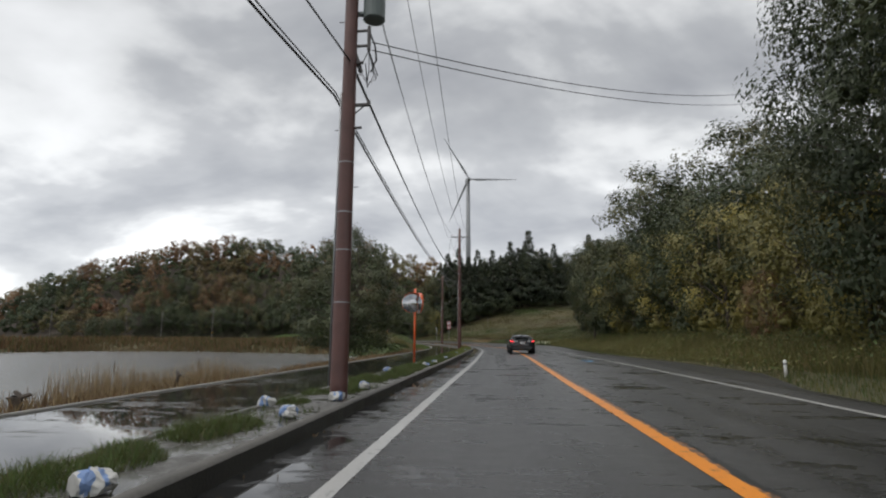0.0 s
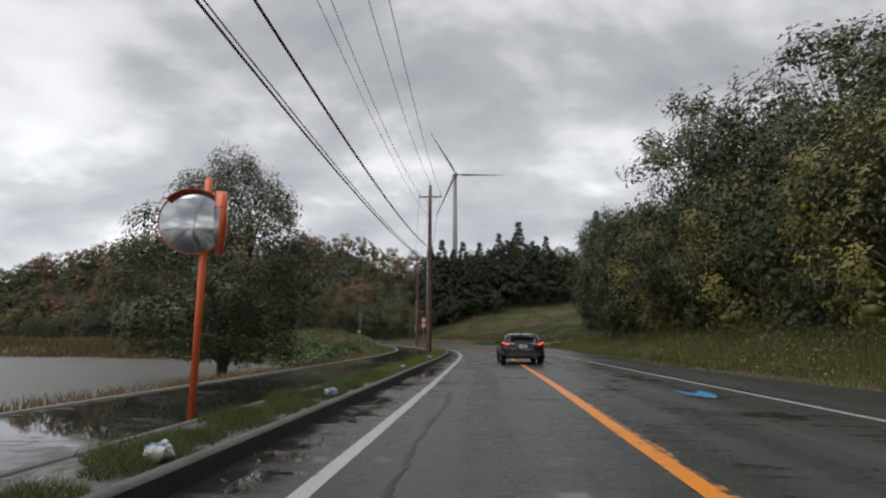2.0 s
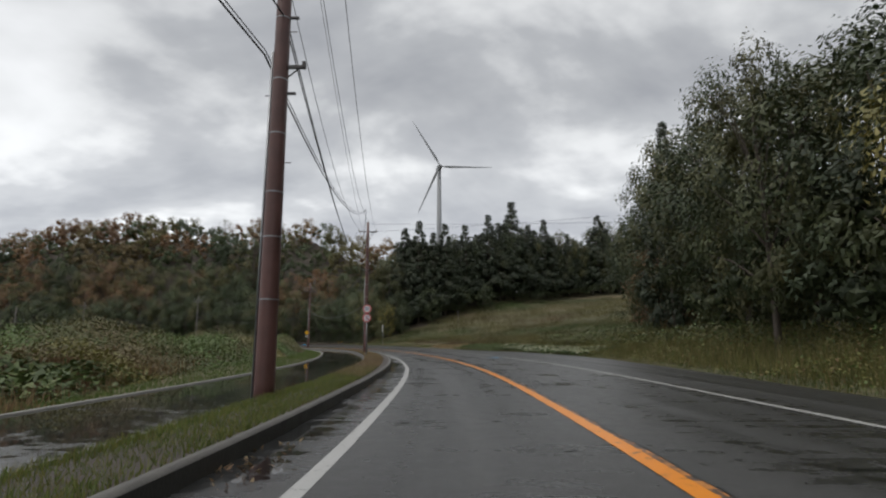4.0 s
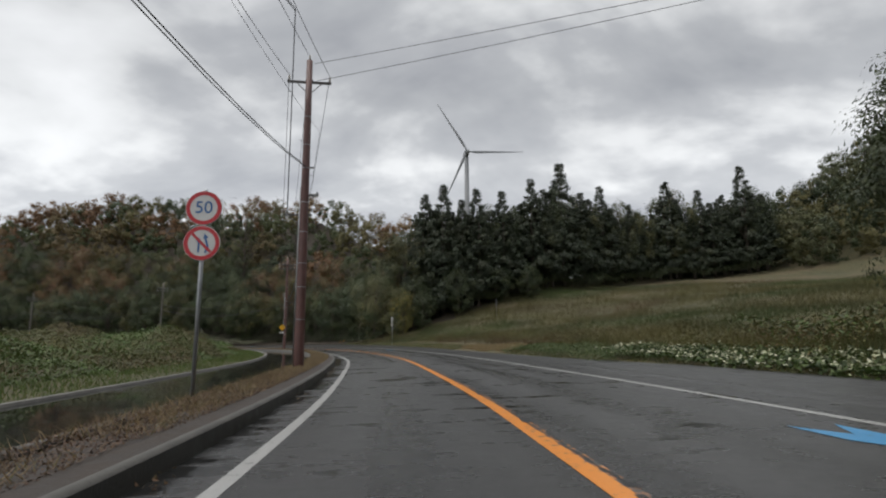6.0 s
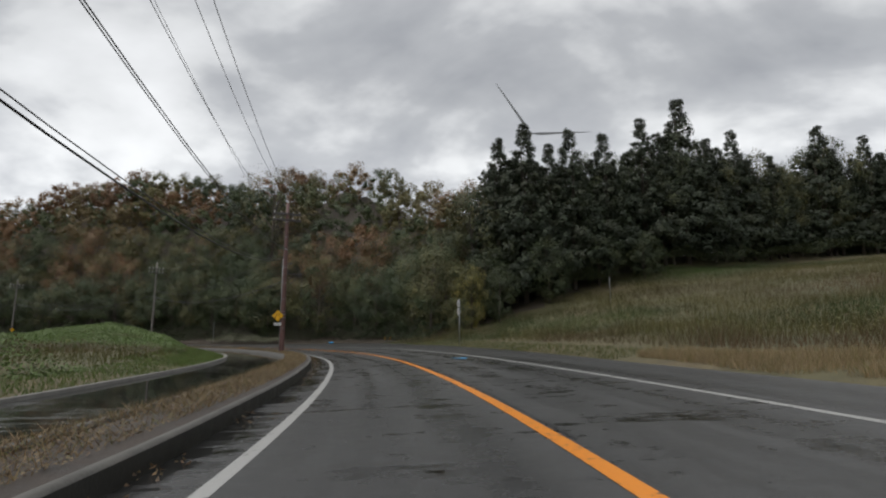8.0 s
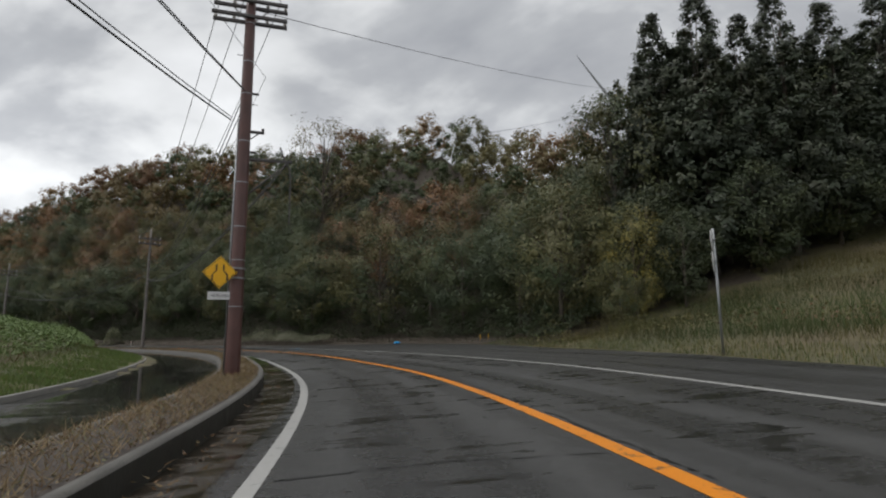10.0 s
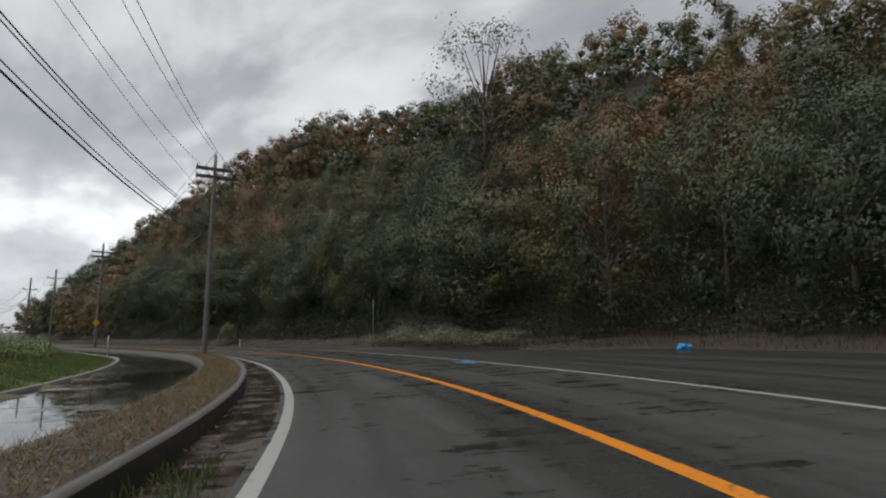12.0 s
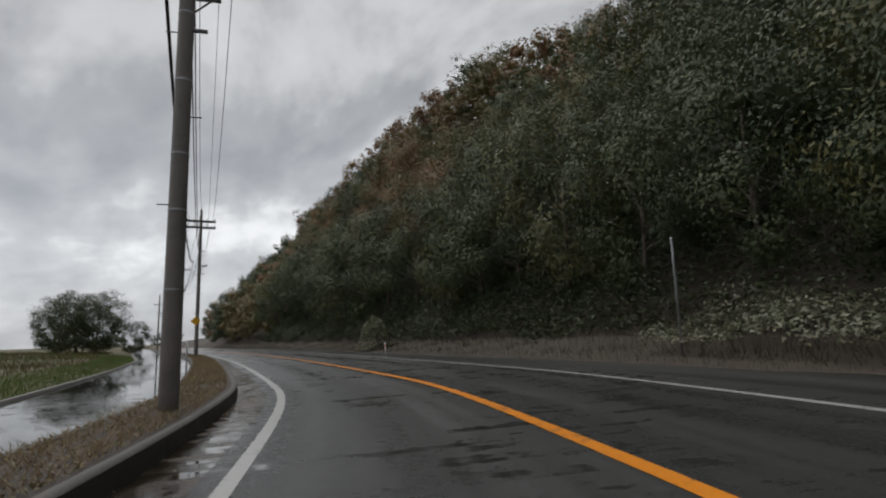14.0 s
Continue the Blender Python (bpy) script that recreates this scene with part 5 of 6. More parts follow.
scrub("bank_weeds", "yellow-green and rust weeds along the foot of the bank", "weeds", 4, 90, 9.6, 15.5, 52000, lambda S, D, X, Y: np.clip(0.10 + 0.3 * (D - by(ASPHALT_R, S)) + 0.3 * rough_noise(X, Y, 1.5), 0.05, 1.7), 0.06,
      [(0.20, 0.19, 0.06), (0.16, 0.17, 0.05), (0.22, 0.18, 0.07), (0.13, 0.15, 0.045)] + G_OLIVE[:2] + G_FRESH[:2] + G_RUST[1:2], 56, lambda S, D, X, Y, rg: (D > by(ASPHALT_R, S) + 0.2) & (rough_noise(X, Y, 2.0, 0.7) + rg.uniform(-0.3, 0.3, len(S)) > -0.2))
WALL_S = [(20, 160), (30, 157.5), (38, 154), (52, 153.5), (60, 152), (75, 151), (90, 149), (108, 144.5)]
scrub("undergrowth", "dark bushes along the front of the cedars", "undergrowth", 140, 164, 24, 108, 150000, lambda S, D, X, Y: np.clip(2.6 + 1.3 * rough_noise(X, Y, 2.4), 0.3, 4), 0.24,
      [CEDAR[1], CEDAR[2], GREENS[1], GREENS[2]], 60, lambda S, D, X, Y, rg: abs(S - np.interp(D, [w[0] for w in WALL_S], [w[1] for w in WALL_S])) < 3.0)
scrub("undergrowth", "dark shrubs below the hillside trees", "undergrowth", 154, 262, 9, 26, 270000, lambda S, D, X, Y: np.clip(0.35 + (D - by(FOOT, S) - 0.8) * 0.42, 0.2, 2.9) + 0.7 * rough_noise(X, Y, 2.4), 0.15,
      [GREENS[0], GREENS[3], GREENS[1], HILLSIDE[2]], 54, lambda S, D, X, Y, rg: (D > by(FOOT, S) + 0.8) & (D < by(FOOT, S) + 11))

# ---------------------------------------------------------------- utility poles and lines
POLES = [(-31, -1.9), (9.8, -1.26), (55.34, -2.1), (93.98, -1.54), (141.35, -1.58), (185.2, -1.36), (218.0, -1.62), (237.5, -1.45), (251.5, -1.55), (283, -1.8)]
DROP = [0.0, 0.0, 0.05, 0.4, 1.3, 1.05, 1.75, 2.8, 3.3, 3.4]
STUBBY = Matrix.Translation((0, 0, 1.0)) @ Matrix.Diagonal((0.77, 0.77, 0.74, 1)) @ Matrix.Translation((0, 0, -1.0))  # the slim lower pole with the transformer
ARM_Z, TOP_Z = 11.2, 12.0


def insulator(x, y, z):
    pts = [(x, y, z), (x, y, z + 0.05), (x, y, z + 0.09), (x, y, z + 0.14), (x, y, z + 0.18), (x, y, z + 0.22)]
    return mesh_of("insulator", *tube(pts, [0.02, 0.055, 0.03, 0.05, 0.028, 0.03], 8), M_CERAMIC, True)


def utility_pole(s, d, arms=1, transformer=False, sidearm=False, brown=True, meters=True, drop=0.0, slim=1.0):
    arm_z, top_z = ARM_Z - drop, TOP_Z - drop
    p = road(s, d)
    ob = thing("utility_pole", "tall brown steel utility pole with crossarm standing on the verge" if brown else "tall grey utility pole beside the road",
               "utility pole", "poles along the verge", (p[0], p[1], 0.05), heading(s))
    mat = M_POLE if brown else M_GREYPOLE
    zs = [-0.2, 0.3, 3.2, 6.5, 9.5, top_z]
    shaft = part("shaft", mesh_of("shaft", *tube([(0, 0, z) for z in zs], [r * slim for r in (0.185, 0.18, 0.165, 0.148, 0.13, 0.112)], 16), mat, True), ob)
    for z in (1.75, 2.9, 3.75, 4.9, 6.0, 7.3, 8.2, 9.3):
        r = (0.186 - 0.0062 * z) * slim
        part("band", mesh_of("band", *tube([(0, 0, z), (0, 0, z + 0.025)], r + 0.006, 16), M_STEEL), shaft)
    for k, z in enumerate(np.arange(3.0, 8.8, 0.45)):
        a = 1 if k % 2 else -1
        if k % 3 == 0:
            part("step_bolt", mesh_of("step_bolt", *tube([(0, 0, z), (a * 0.28, 0, z)], 0.010, 5), M_DARKSTEEL), shaft)
    for k in range(arms):
        z = arm_z - 0.45 * k
        w = 0.82 if arms == 1 else 0.95
        arm = part("crossarm", mesh_of("crossarm", *join(box(0, 0.17, z, 2 * w, 0.075, 0.09, 0.008), box(0, -0.17, z, 2 * w, 0.075, 0.09, 0.008) if arms > 1 else box(0, 0.1, z, 0.28, 0.1, 0.14, 0.01)), M_DARKSTEEL), ob)
        for x in ((-w + 0.06, w - 0.06) if arms == 1 else (-w + 0.06, -w * 0.45, w * 0.45, w - 0.06)):
            part("insulator", insulator(x, 0.17, z + 0.045), arm)
    part("insulator", insulator(0, 0, top_z), ob)
    part("brace", mesh_of("brace", *join(tube([(0.03, 0.12, arm_z - 0.5), (0.5, 0.16, arm_z)], 0.018, 5), tube([(-0.03, 0.12, arm_z - 0.5), (-0.5, 0.16, arm_z)], 0.018, 5)), M_DARKSTEEL), ob)
    part("cable_bracket", mesh_of("cable_bracket", *join(box(0.22, 0, 6.3, 0.5, 0.06, 0.07, 0.006), box(0.45, 0, 6.34, 0.07, 0.09, 0.14, 0.01), tube([(0.08, 0, 6.03), (0.36, 0, 6.28)], 0.016, 5)), M_DARKSTEEL), ob)
    part("cable_bracket", mesh_of("cable_bracket", *box(0.16, 0, 7.35, 0.3, 0.05, 0.05, 0.006), M_DARKSTEEL), ob)
    part("cable_bracket", mesh_of("cable_bracket", *box(0.2, 0, 5.75, 0.22, 0.05, 0.05, 0.006), M_DARKSTEEL), ob)
    if meters:
        part("riser_pipe", mesh_of("riser_pipe", *tube([(-0.2, -0.03, 0.0), (-0.185, -0.03, 3.2), (-0.165, -0.03, 6.6)], 0.022, 6), M_STEEL, True), ob, "thin pale riser pipe")
    if transformer:
        before = set(ob.children_recursive)
        can = part("transformer", mesh_of("transformer", *join(tube([(0.5, 0.1, 9.3), (0.5, 0.1, 9.33), (0.5, 0.1, 10.15), (0.5, 0.1, 10.2)], [0.2, 0.25, 0.25, 0.2], 18), box(0.2, 0.1, 9.5, 0.3, 0.1, 0.08, 0.005), box(0.2, 0.1, 10.0, 0.3, 0.1, 0.08, 0.005)), M_TANK), ob,
                   "grey-green cylindrical transformer")
        for x in (0.4, 0.6):
            part("bushing", insulator(x, 0.1, 10.2), can)
        part("cutout_rack", mesh_of("cutout_rack", *join(box(0.24, 0.0, 9.0, 0.4, 0.05, 0.05, 0.005), box(0.24, 0.0, 8.62, 0.4, 0.05, 0.05, 0.005), box(0.42, 0.0, 8.8, 0.07, 0.08, 0.62, 0.01),
                                                                 tube([(0.1, 0.05, 8.45), (0.24, 0.05, 8.0)], 0.05, 8)), M_DARKSTEEL), ob)
        loops = []
        for k in range(6):
            a = rng.uniform(0, 6.28)
            loops.append(tube([(0.42, 0.02, 8.5), (0.42 + 0.22 * math.cos(a), 0.2 * math.sin(a), 8.1 - 0.1 * k * 0.6), (0.4, 0.03, 7.75 - 0.03 * k), (0.34, 0.05, 8.2)], 0.011, 5, False))
        loops.append(tube([(0.42, 0.02, 9.0), (0.56, 0.02, 8.6), (0.6, 0.0, 8.25), (0.48, 0.0, 7.95)], 0.022, 6, False))
        part("cable_loops", mesh_of("cable_loops", *join(*loops), M_CABLE, True), ob, "tangle of black cable loops")
        for child in set(ob.children_recursive) - before:
            child.data.transform(Matrix.Translation((0, 0, -0.85)))
    if sidearm:
        part("side_arm", mesh_of("side_arm", *join(box(0.62, 0, 5.56, 1.2, 0.06, 0.07, 0.006), tube([(0.1, 0, 4.58), (1.12, 0, 5.54)], 0.025, 6), tube([(0.9, 0, 5.95), (1.02, 0, 5.62), (1.16, 0, 5.35), (1.19, 0, 5.1), (1.19, 0.05, 3.9)], 0.02, 6, False)), M_DARKSTEEL), ob)
    return ob



POLE_OBS = []
for i_, (s_, d_) in enumerate(POLES):
    POLE_OBS.append(utility_pole(s_, d_, 2 if i_ in (4, 5, 6) else 1, i_ == 1, i_ == 4, i_ < 5, i_ < 5, DROP[i_], 0.76 if i_ > 4 else 1.0))
part("side_arm", mesh_of("side_arm", *join(box(-0.22, 0, 5.55, 1.0, 0.06, 0.06, 0.006), tube([(-0.1, 0, 5.1), (-0.55, 0, 5.53)], 0.016, 5)), M_DARKSTEEL), POLE_OBS[3])
for child_ in POLE_OBS[1].children_recursive:
    high_ = max(v.co.z for v in child_.data.vertices) > 10.3
    child_.data.transform(Matrix.Diagonal((0.77, 0.77, 1, 1)) if high_ else STUBBY)


def cable(a, b, sag, r, label, group="overhead lines", n=16):
    a, b = Vector(a), Vector(b)
    pts = []
    for k in range(n + 1):
        t = k / n
        q = a.lerp(b, t)
        q.z -= sag * 4 * t * (1 - t)
        pts.append(q)
    ob = new("overhead_cable", mesh_of("overhead_cable", *tube(pts, r, 5, False), M_CABLE, True))
    return tagged(ob, label, "cable", group)


def local(i, x, y, z):
    s, d = POLES[i]
    p = road(s, d)
    z = z - DROP[i] if z > 8 else z
    x, y, z = STUBBY @ Vector((x, y, z)) if i == 1 and z < 10 else (x, y, z)
    return Matrix.Translation((p[0], p[1], 0.05)) @ Matrix.Rotation(radians(heading(s)), 4, "Z") @ Vector((x, y, z))


for i_ in range(len(POLES) - 1):
    for x_, z_, sag_, r_, lab_ in ((-0.76, ARM_Z + 0.26, 1.7, 0.011, "thin black power line between poles"), (0.0, TOP_Z + 0.2, 1.7, 0.011, "thin black power line between poles"),
                                   (0.76, ARM_Z + 0.26, 1.7, 0.011, "thin black power line between poles"), (0.45, 9.2, 1.5, 0.006, "thin grey earth wire between poles"),
                                   (0.12, 7.45, 1.55, 0.015, "twisted black service cable between poles"), (0.19, 7.36, 1.65, 0.013, "twisted black service cable between poles"),
                                   (-0.22, 6.62, 1.45, 0.020, "thick black telephone cable between poles"), (-0.2, 6.70, 1.4, 0.012, "thin messenger wire between poles")):
        dx_ = 0.15 * (z_ < 8)
        a_, b_ = local(i_, x_ - dx_, 0.1, z_), local(i_ + 1, x_ - dx_, 0.1, z_)
        if z_ in (6.62, 6.70):
            if i_ == 2:
                b_ = local(3, -0.3, -2.2, 12.65 + z_ - 6.62)
                cable(b_, local(3, -0.6, 0.0, 5.56), 0.05, r_, lab_)
            if i_ == 3:
                a_ = local(3, 0.05, 0.1, 4.3 + z_ - 6.62)
            if i_ == 4:
                a_ = local(4, 1.17, 0.0, 5.60 + z_ - 6.62)
        cable(a_, b_, sag_ * (0.6 if i_ == 1 and z_ < 8 else 1.0), r_, lab_)
for a_, b_, sag_ in ((local(1, 0.5, 0, 7.85), (13.6, 22.6, 11.35), 0.55), (local(1, 0.5, 0, 7.65), (13.6, 22.8, 10.95), 0.5), (local(3, 0.2, 0, 11.9), (20.0, 83.4, 9.7), 0.1),
                     (local(3, 0.3, 0, 11.2), (19.0, 85.5, 10.6), 0.1), (local(4, 0.1, 0, 11.05), (-1.2, 168.6, 20.0), 0.35), (local(4, 1.17, 0, 5.6), (-3.4, 171.0, 19.4), 0.2), (local(5, 0.3, 0, 7.2), (-34, 196, 12.5), 0.3)):
    cable(a_, b_, sag_, 0.010, "thin black wire that spans the road", "wires across the road")

# ---------------------------------------------------------------- signs, mirror, posts
def text_mesh(body, size, mat, name="lettering"):
    cu = bpy.data.curves.new(name, "FONT")
    cu.body, cu.size, cu.align_x, cu.align_y, cu.extrude = body, size, "CENTER", "CENTER", 0.001
    tmp = new("lettering_tmp", cu)
    bpy.context.view_layer.update()
    me = bpy.data.meshes.new_from_object(tmp.evaluated_get(bpy.context.evaluated_depsgraph_get()))
    bpy.data.objects.remove(tmp)
    me.transform(Matrix.Rotation(radians(90), 4, "X"))
    me.materials.clear()
    me.materials.append(mat)
    return me


def flat(points, y):
    return [(x, y, z) for x, z in points], [tuple(range(len(points)))]


def round_signs(s, d, turn, front=True):
    p = road(s, d)
    ob = thing("traffic_sign", "speed limit and no-overtaking signs on a grey steel post", "traffic sign", "", (p[0], p[1], ground_at(p[0], p[1]) if d > 0 else 0.1), turn)
    part("post", mesh_of("post", *tube([(0, 0, -0.3), (0, 0, 3.54)], 0.035, 12), M_STEEL, True), ob)
    for z, kind in ((3.21, "fifty"), (2.60, "passing")):
        plate = part("sign_plate", mesh_of("sign_plate", *disc((0, -0.055, z), 1, 0.30, 0.012), M_WHITE_METAL), ob, "round white sign plate with a red rim")
        part("clamp", mesh_of("clamp", *box(0, 0.0, z, 0.12, 0.09, 0.04, 0.005), M_STEEL), plate)
        part("red_rim", mesh_of("red_rim", *ring((0, 0, z), 0.225, 0.292, -0.058), M_SIGN_RED), plate)
        if kind == "fifty":
            t = text_mesh("50", 0.30, M_SIGN_BLUE)
            t.transform(Matrix.Translation((0, -0.060, z)))
            part("numerals", t, plate, "blue numerals 50")
        else:
            a = math.sin(radians(45))
            part("slash", mesh_of("slash", *flat([(-0.22 * a - 0.016, z + 0.22 * a - 0.016), (-0.22 * a + 0.016, z + 0.22 * a + 0.016), (0.22 * a + 0.016, z - 0.22 * a + 0.016), (0.22 * a - 0.016, z - 0.22 * a - 0.016)][::-1], -0.062), M_SIGN_RED), plate)
            part("straight_arrow", mesh_of("straight_arrow", *join(flat([(-0.06, z - 0.16), (-0.03, z - 0.16), (-0.03, z + 0.02), (-0.06, z + 0.02)], -0.060), flat([(-0.09, z + 0.02), (0.0, z + 0.02), (-0.045, z + 0.10)], -0.060)), M_SIGN_BLUE), plate)
            part("overtaking_arrow", mesh_of("overtaking_arrow", *join(flat([(0.05, z - 0.17), (0.085, z - 0.17), (0.12, z - 0.06), (0.085, z - 0.05)], -0.060), flat([(0.085, z - 0.06), (0.12, z - 0.06), (0.075, z + 0.08), (0.04, z + 0.08)], -0.060),
                                                                             flat([(0.02, z + 0.07), (0.11, z + 0.09), (0.045, z + 0.165)], -0.060)), M_SIGN_BLUE), plate)
    return ob


round_signs(83.6, -1.92, heading(83.6))
round_signs(139.6, 11.2, 252)


def diamond_sign(i, side, z, plate_text, size=0.32):
    """A yellow warning diamond strapped to the front of a pole."""
    s, d = POLES[i]
    p = road(s, d)
    ob = thing("warning_sign", "yellow diamond road-narrows warning sign strapped to a pole", "warning sign", "", (p[0], p[1], 0.05), heading(s))
    y = -0.235
    plate = part("sign_plate", mesh_of("sign_plate", *box(0, 0, 0, size * 2**0.5, 0.014, size * 2**0.5, 0.006), M_SIGN_YELLOW), ob)
    plate.matrix_local = Matrix.Translation((side, y, z)) @ Matrix.Rotation(radians(45), 4, "Y")
    n = size * 0.93
    q = lambda k: [(side + n * k * math.cos(a), z + n * k * math.sin(a)) for a in (0, math.pi / 2, math.pi, 3 * math.pi / 2)]
    V = [(x, y - 0.009, zz) for x, zz in q(1.0) + q(0.965)]
    part("black_border", mesh_of("black_border", V, [(k, (k + 1) % 4, 4 + (k + 1) % 4, 4 + k) for k in range(4)], M_SIGN_BLACK), ob)
    for m in (-1, 1):
        xs = [(0.135, -0.17), (0.135, -0.05), (0.065, 0.03), (0.065, 0.15)]
        V, F = [], []
        for x, zz in xs:
            V += [(side + m * x * size / 0.32 - 0.018, y - 0.010, z + zz * size / 0.32), (side + m * x * size / 0.32 + 0.018, y - 0.010, z + zz * size / 0.32)]
        F = [(2 * k, 2 * k + 1, 2 * k + 3, 2 * k + 2) for k in range(3)]
        part("lane_mark", mesh_of("lane_mark", V, F, M_SIGN_BLACK), ob)
    for dz in (-0.12, 0.12):
        part("strap", mesh_of("strap", *join(tube([(0, 0, z + dz - 0.02), (0, 0, z + dz + 0.02)], 0.2, 16), box(side * 0.5, -0.205, z + dz, abs(side) + 0.1, 0.03, 0.04, 0.004)), M_STEEL), ob)
    if plate_text:
        sub = part("sub_plate", mesh_of("sub_plate", *box(side, y, z - size - 0.17, 0.5, 0.012, 0.19, 0.006), M_WHITE_METAL), ob, "white supplementary plate")
        t = text_mesh(plate_text, 0.105, M_SIGN_BLACK)
        t.transform(Matrix.Translation((side, y - 0.009, z - size - 0.17)))
        part("lettering", t, sub)
    return ob


diamond_sign(4, -0.38, 2.58, "この先150m", 0.40)
diamond_sign(6, -0.1, 2.5, "")


def road_mirror(s, d):
    p = road(s, d)
    ob = thing("traffic_mirror", "round convex traffic mirror with orange hood on an orange post", "traffic mirror", "", (p[0], p[1], 0.1), heading(s))
    part("post", mesh_of("post", *tube([(0, 0, -0.3), (0, 0, 3.02)], 0.045, 14), M_ORANGE_POST, True), ob, "orange enamelled post")
    for mx, turn, tag in ((-0.12, 14, "front"), (0.16, -62, "side")):
        r = 0.41
        M = Matrix.Translation((mx, -0.10 if tag == "front" else 0.05, 2.42)) @ Matrix.Rotation(radians(turn), 4, "Z")
        n = 36
        V, F = [(0, -0.085, 0)], []
        for k in range(1, 6):
            a = k / 5
            V += [(r * a * math.cos(2 * math.pi * j / n), -0.085 * (1 - a * a), r * a * math.sin(2 * math.pi * j / n)) for j in range(n)]
        F += [(0, 1 + j, 1 + (j + 1) % n) for j in range(n)]
        for k in range(4):
            F += [(1 + k * n + j, 1 + (k + 1) * n + j, 1 + (k + 1) * n + (j + 1) % n, 1 + k * n + (j + 1) % n) for j in range(n)]
        me = mesh_of("mirror_face", V, F, M_MIRROR, True)
        me.transform(M)
        face = part("mirror_face", me, ob, "grey convex mirror glass")
        V, F = [], []
        for y, rr in ((0.0, r), (-0.012, r + 0.008), (0.05, r + 0.008), (0.08, r * 0.7)):
            V += [(rr * math.cos(2 * math.pi * j / n), y, rr * math.sin(2 * math.pi * j / n)) for j in range(n)]
        for k in range(3):
            F += [(k * n + j, k * n + (j + 1) % n, (k + 1) * n + (j + 1) % n, (k + 1) * n + j) for j in range(n)]
        F.append(tuple(range(3 * n, 4 * n)))
        me = mesh_of("mirror_back", V, F, M_ORANGE_POST, True)
        me.transform(M)
        part("mirror_back", me, face)
        V, F = [], []
        hs = [radians(a) for a in range(20, 141, 8)]
        for y, rr in ((-0.07, r + 0.012), (0.06, r + 0.012), (0.06, r + 0.018), (-0.07, r + 0.018)):
            V += [(rr * math.cos(a), y, rr * math.sin(a)) for a in hs]
        m = len(hs)
        for k in range(4):
            F += [(k * m + j, k * m + j + 1, ((k + 1) % 4) * m + j + 1, ((k + 1) % 4) * m + j) for j in range(m - 1)]
        me = mesh_of("hood", V, F, M_ORANGE_POST, True)
        me.transform(M)
        part("hood", me, face)
    part("bracket", mesh_of("bracket", *join(box(0, -0.03, 2.42, 0.2, 0.1, 0.06, 0.006), box(0, -0.03, 2.2, 0.14, 0.08, 0.05, 0.006)), M_ORANGE_POST), ob)


M_MIRROR, nt_, b_ = nodes_of("convex_mirror_glass")
b_.inputs["Base Color"].default_value = (0.50, 0.51, 0.52, 1)
b_.inputs["Metallic"].default_value, b_.inputs["Roughness"].default_value = 1.0, 0.12
road_mirror(24.0, -2.3)


def marker_post(s, d, h, r, mat, name, label, category, cap=None, group=""):
    p = road(s, d)
    ob = thing(name, label, category, group, (p[0], p[1], ground_at(p[0], p[1]) if d > 8 or d < -5.4 else 0.05))
    part("post", mesh_of("post", *tube([(0, 0, -0.2), (0, 0, h * 0.98), (0, 0, h)], [r, r, r * 0.7], 12), mat, True), ob)
    if cap:
        part("reflector", mesh_of("reflector", *tube([(0, 0, h * 0.72), (0, 0, h * 0.84)], r * 1.06, 12), cap), ob)
    return ob


marker_post(18.4, 9.5, 0.5, 0.045, M_WHITE_METAL, "marker_post", "short white marker post beside the shoulder", "post", M_STEEL)
marker_post(188.8, 10.3, 3.2, 0.035, M_STEEL, "steel_post", "thin bare steel post at the hill's foot", "post")
marker_post(206, 7.6, 0.75, 0.04, M_WHITE_METAL, "marker_post", "slim white roadside marker post", "post", M_ORANGE_POST)
marker_post(209.4, -2.3, 1.2, 0.045, M_WHITE_METAL, "marker_post", "white marker post on the verge inside the bend", "post")
marker_post(145, 33, 3.0, 0.04, M_STEEL, "steel_post", "thin steel post on the grassy slope", "post")
for s_, d_ in ((162.4, 17.2), (162.0, 17.6)):
    marker_post(s_, d_, 0.4, 0.026, M_SIGN_YELLOW, "bollard", "thin yellow bollard at the edge of the apron", "bollard", None, "yellow bollards")
for s_, d_, h_, r_ in ((8.2, -6.1, 0.62, 0.085), (7.3, -5.75, 0.5, 0.1), (9.3, -6.3, 0.25, 0.10), (14.0, -6.5, 0.4, 0.04), (26.0, -17.0, 0.35, 0.03), (30.0, -15.0, 0.4, 0.03)):
    p_ = road(s_, d_)
    pts_ = [(0, 0, -0.9 if d_ < -10 else -0.2), (0.02, 0, h_ * 0.5), (-0.02, 0.02, h_ * 0.8), (0.03, 0, h_)]
    st_ = new("wooden_stump", mesh_of("wooden_stump", *join(tube(pts_, [r_, r_ * 0.9, r_ * 1.15, r_ * 0.8], 9), tube([(0, 0, h_ * 0.7), (r_ * 2.0, 0.03, h_ * 0.95)], [r_ * 0.5, r_ * 0.3], 6)), M_BARK))
    st_.matrix_world = pose(p_[0], p_[1], -0.42 if d_ < -10 else ground_at(p_[0], p_[1]), 0, 0, rng.uniform(0, 360))
    tagged(st_, "dark weathered wooden stump at the lake's edge", "stump", "old mooring stumps")


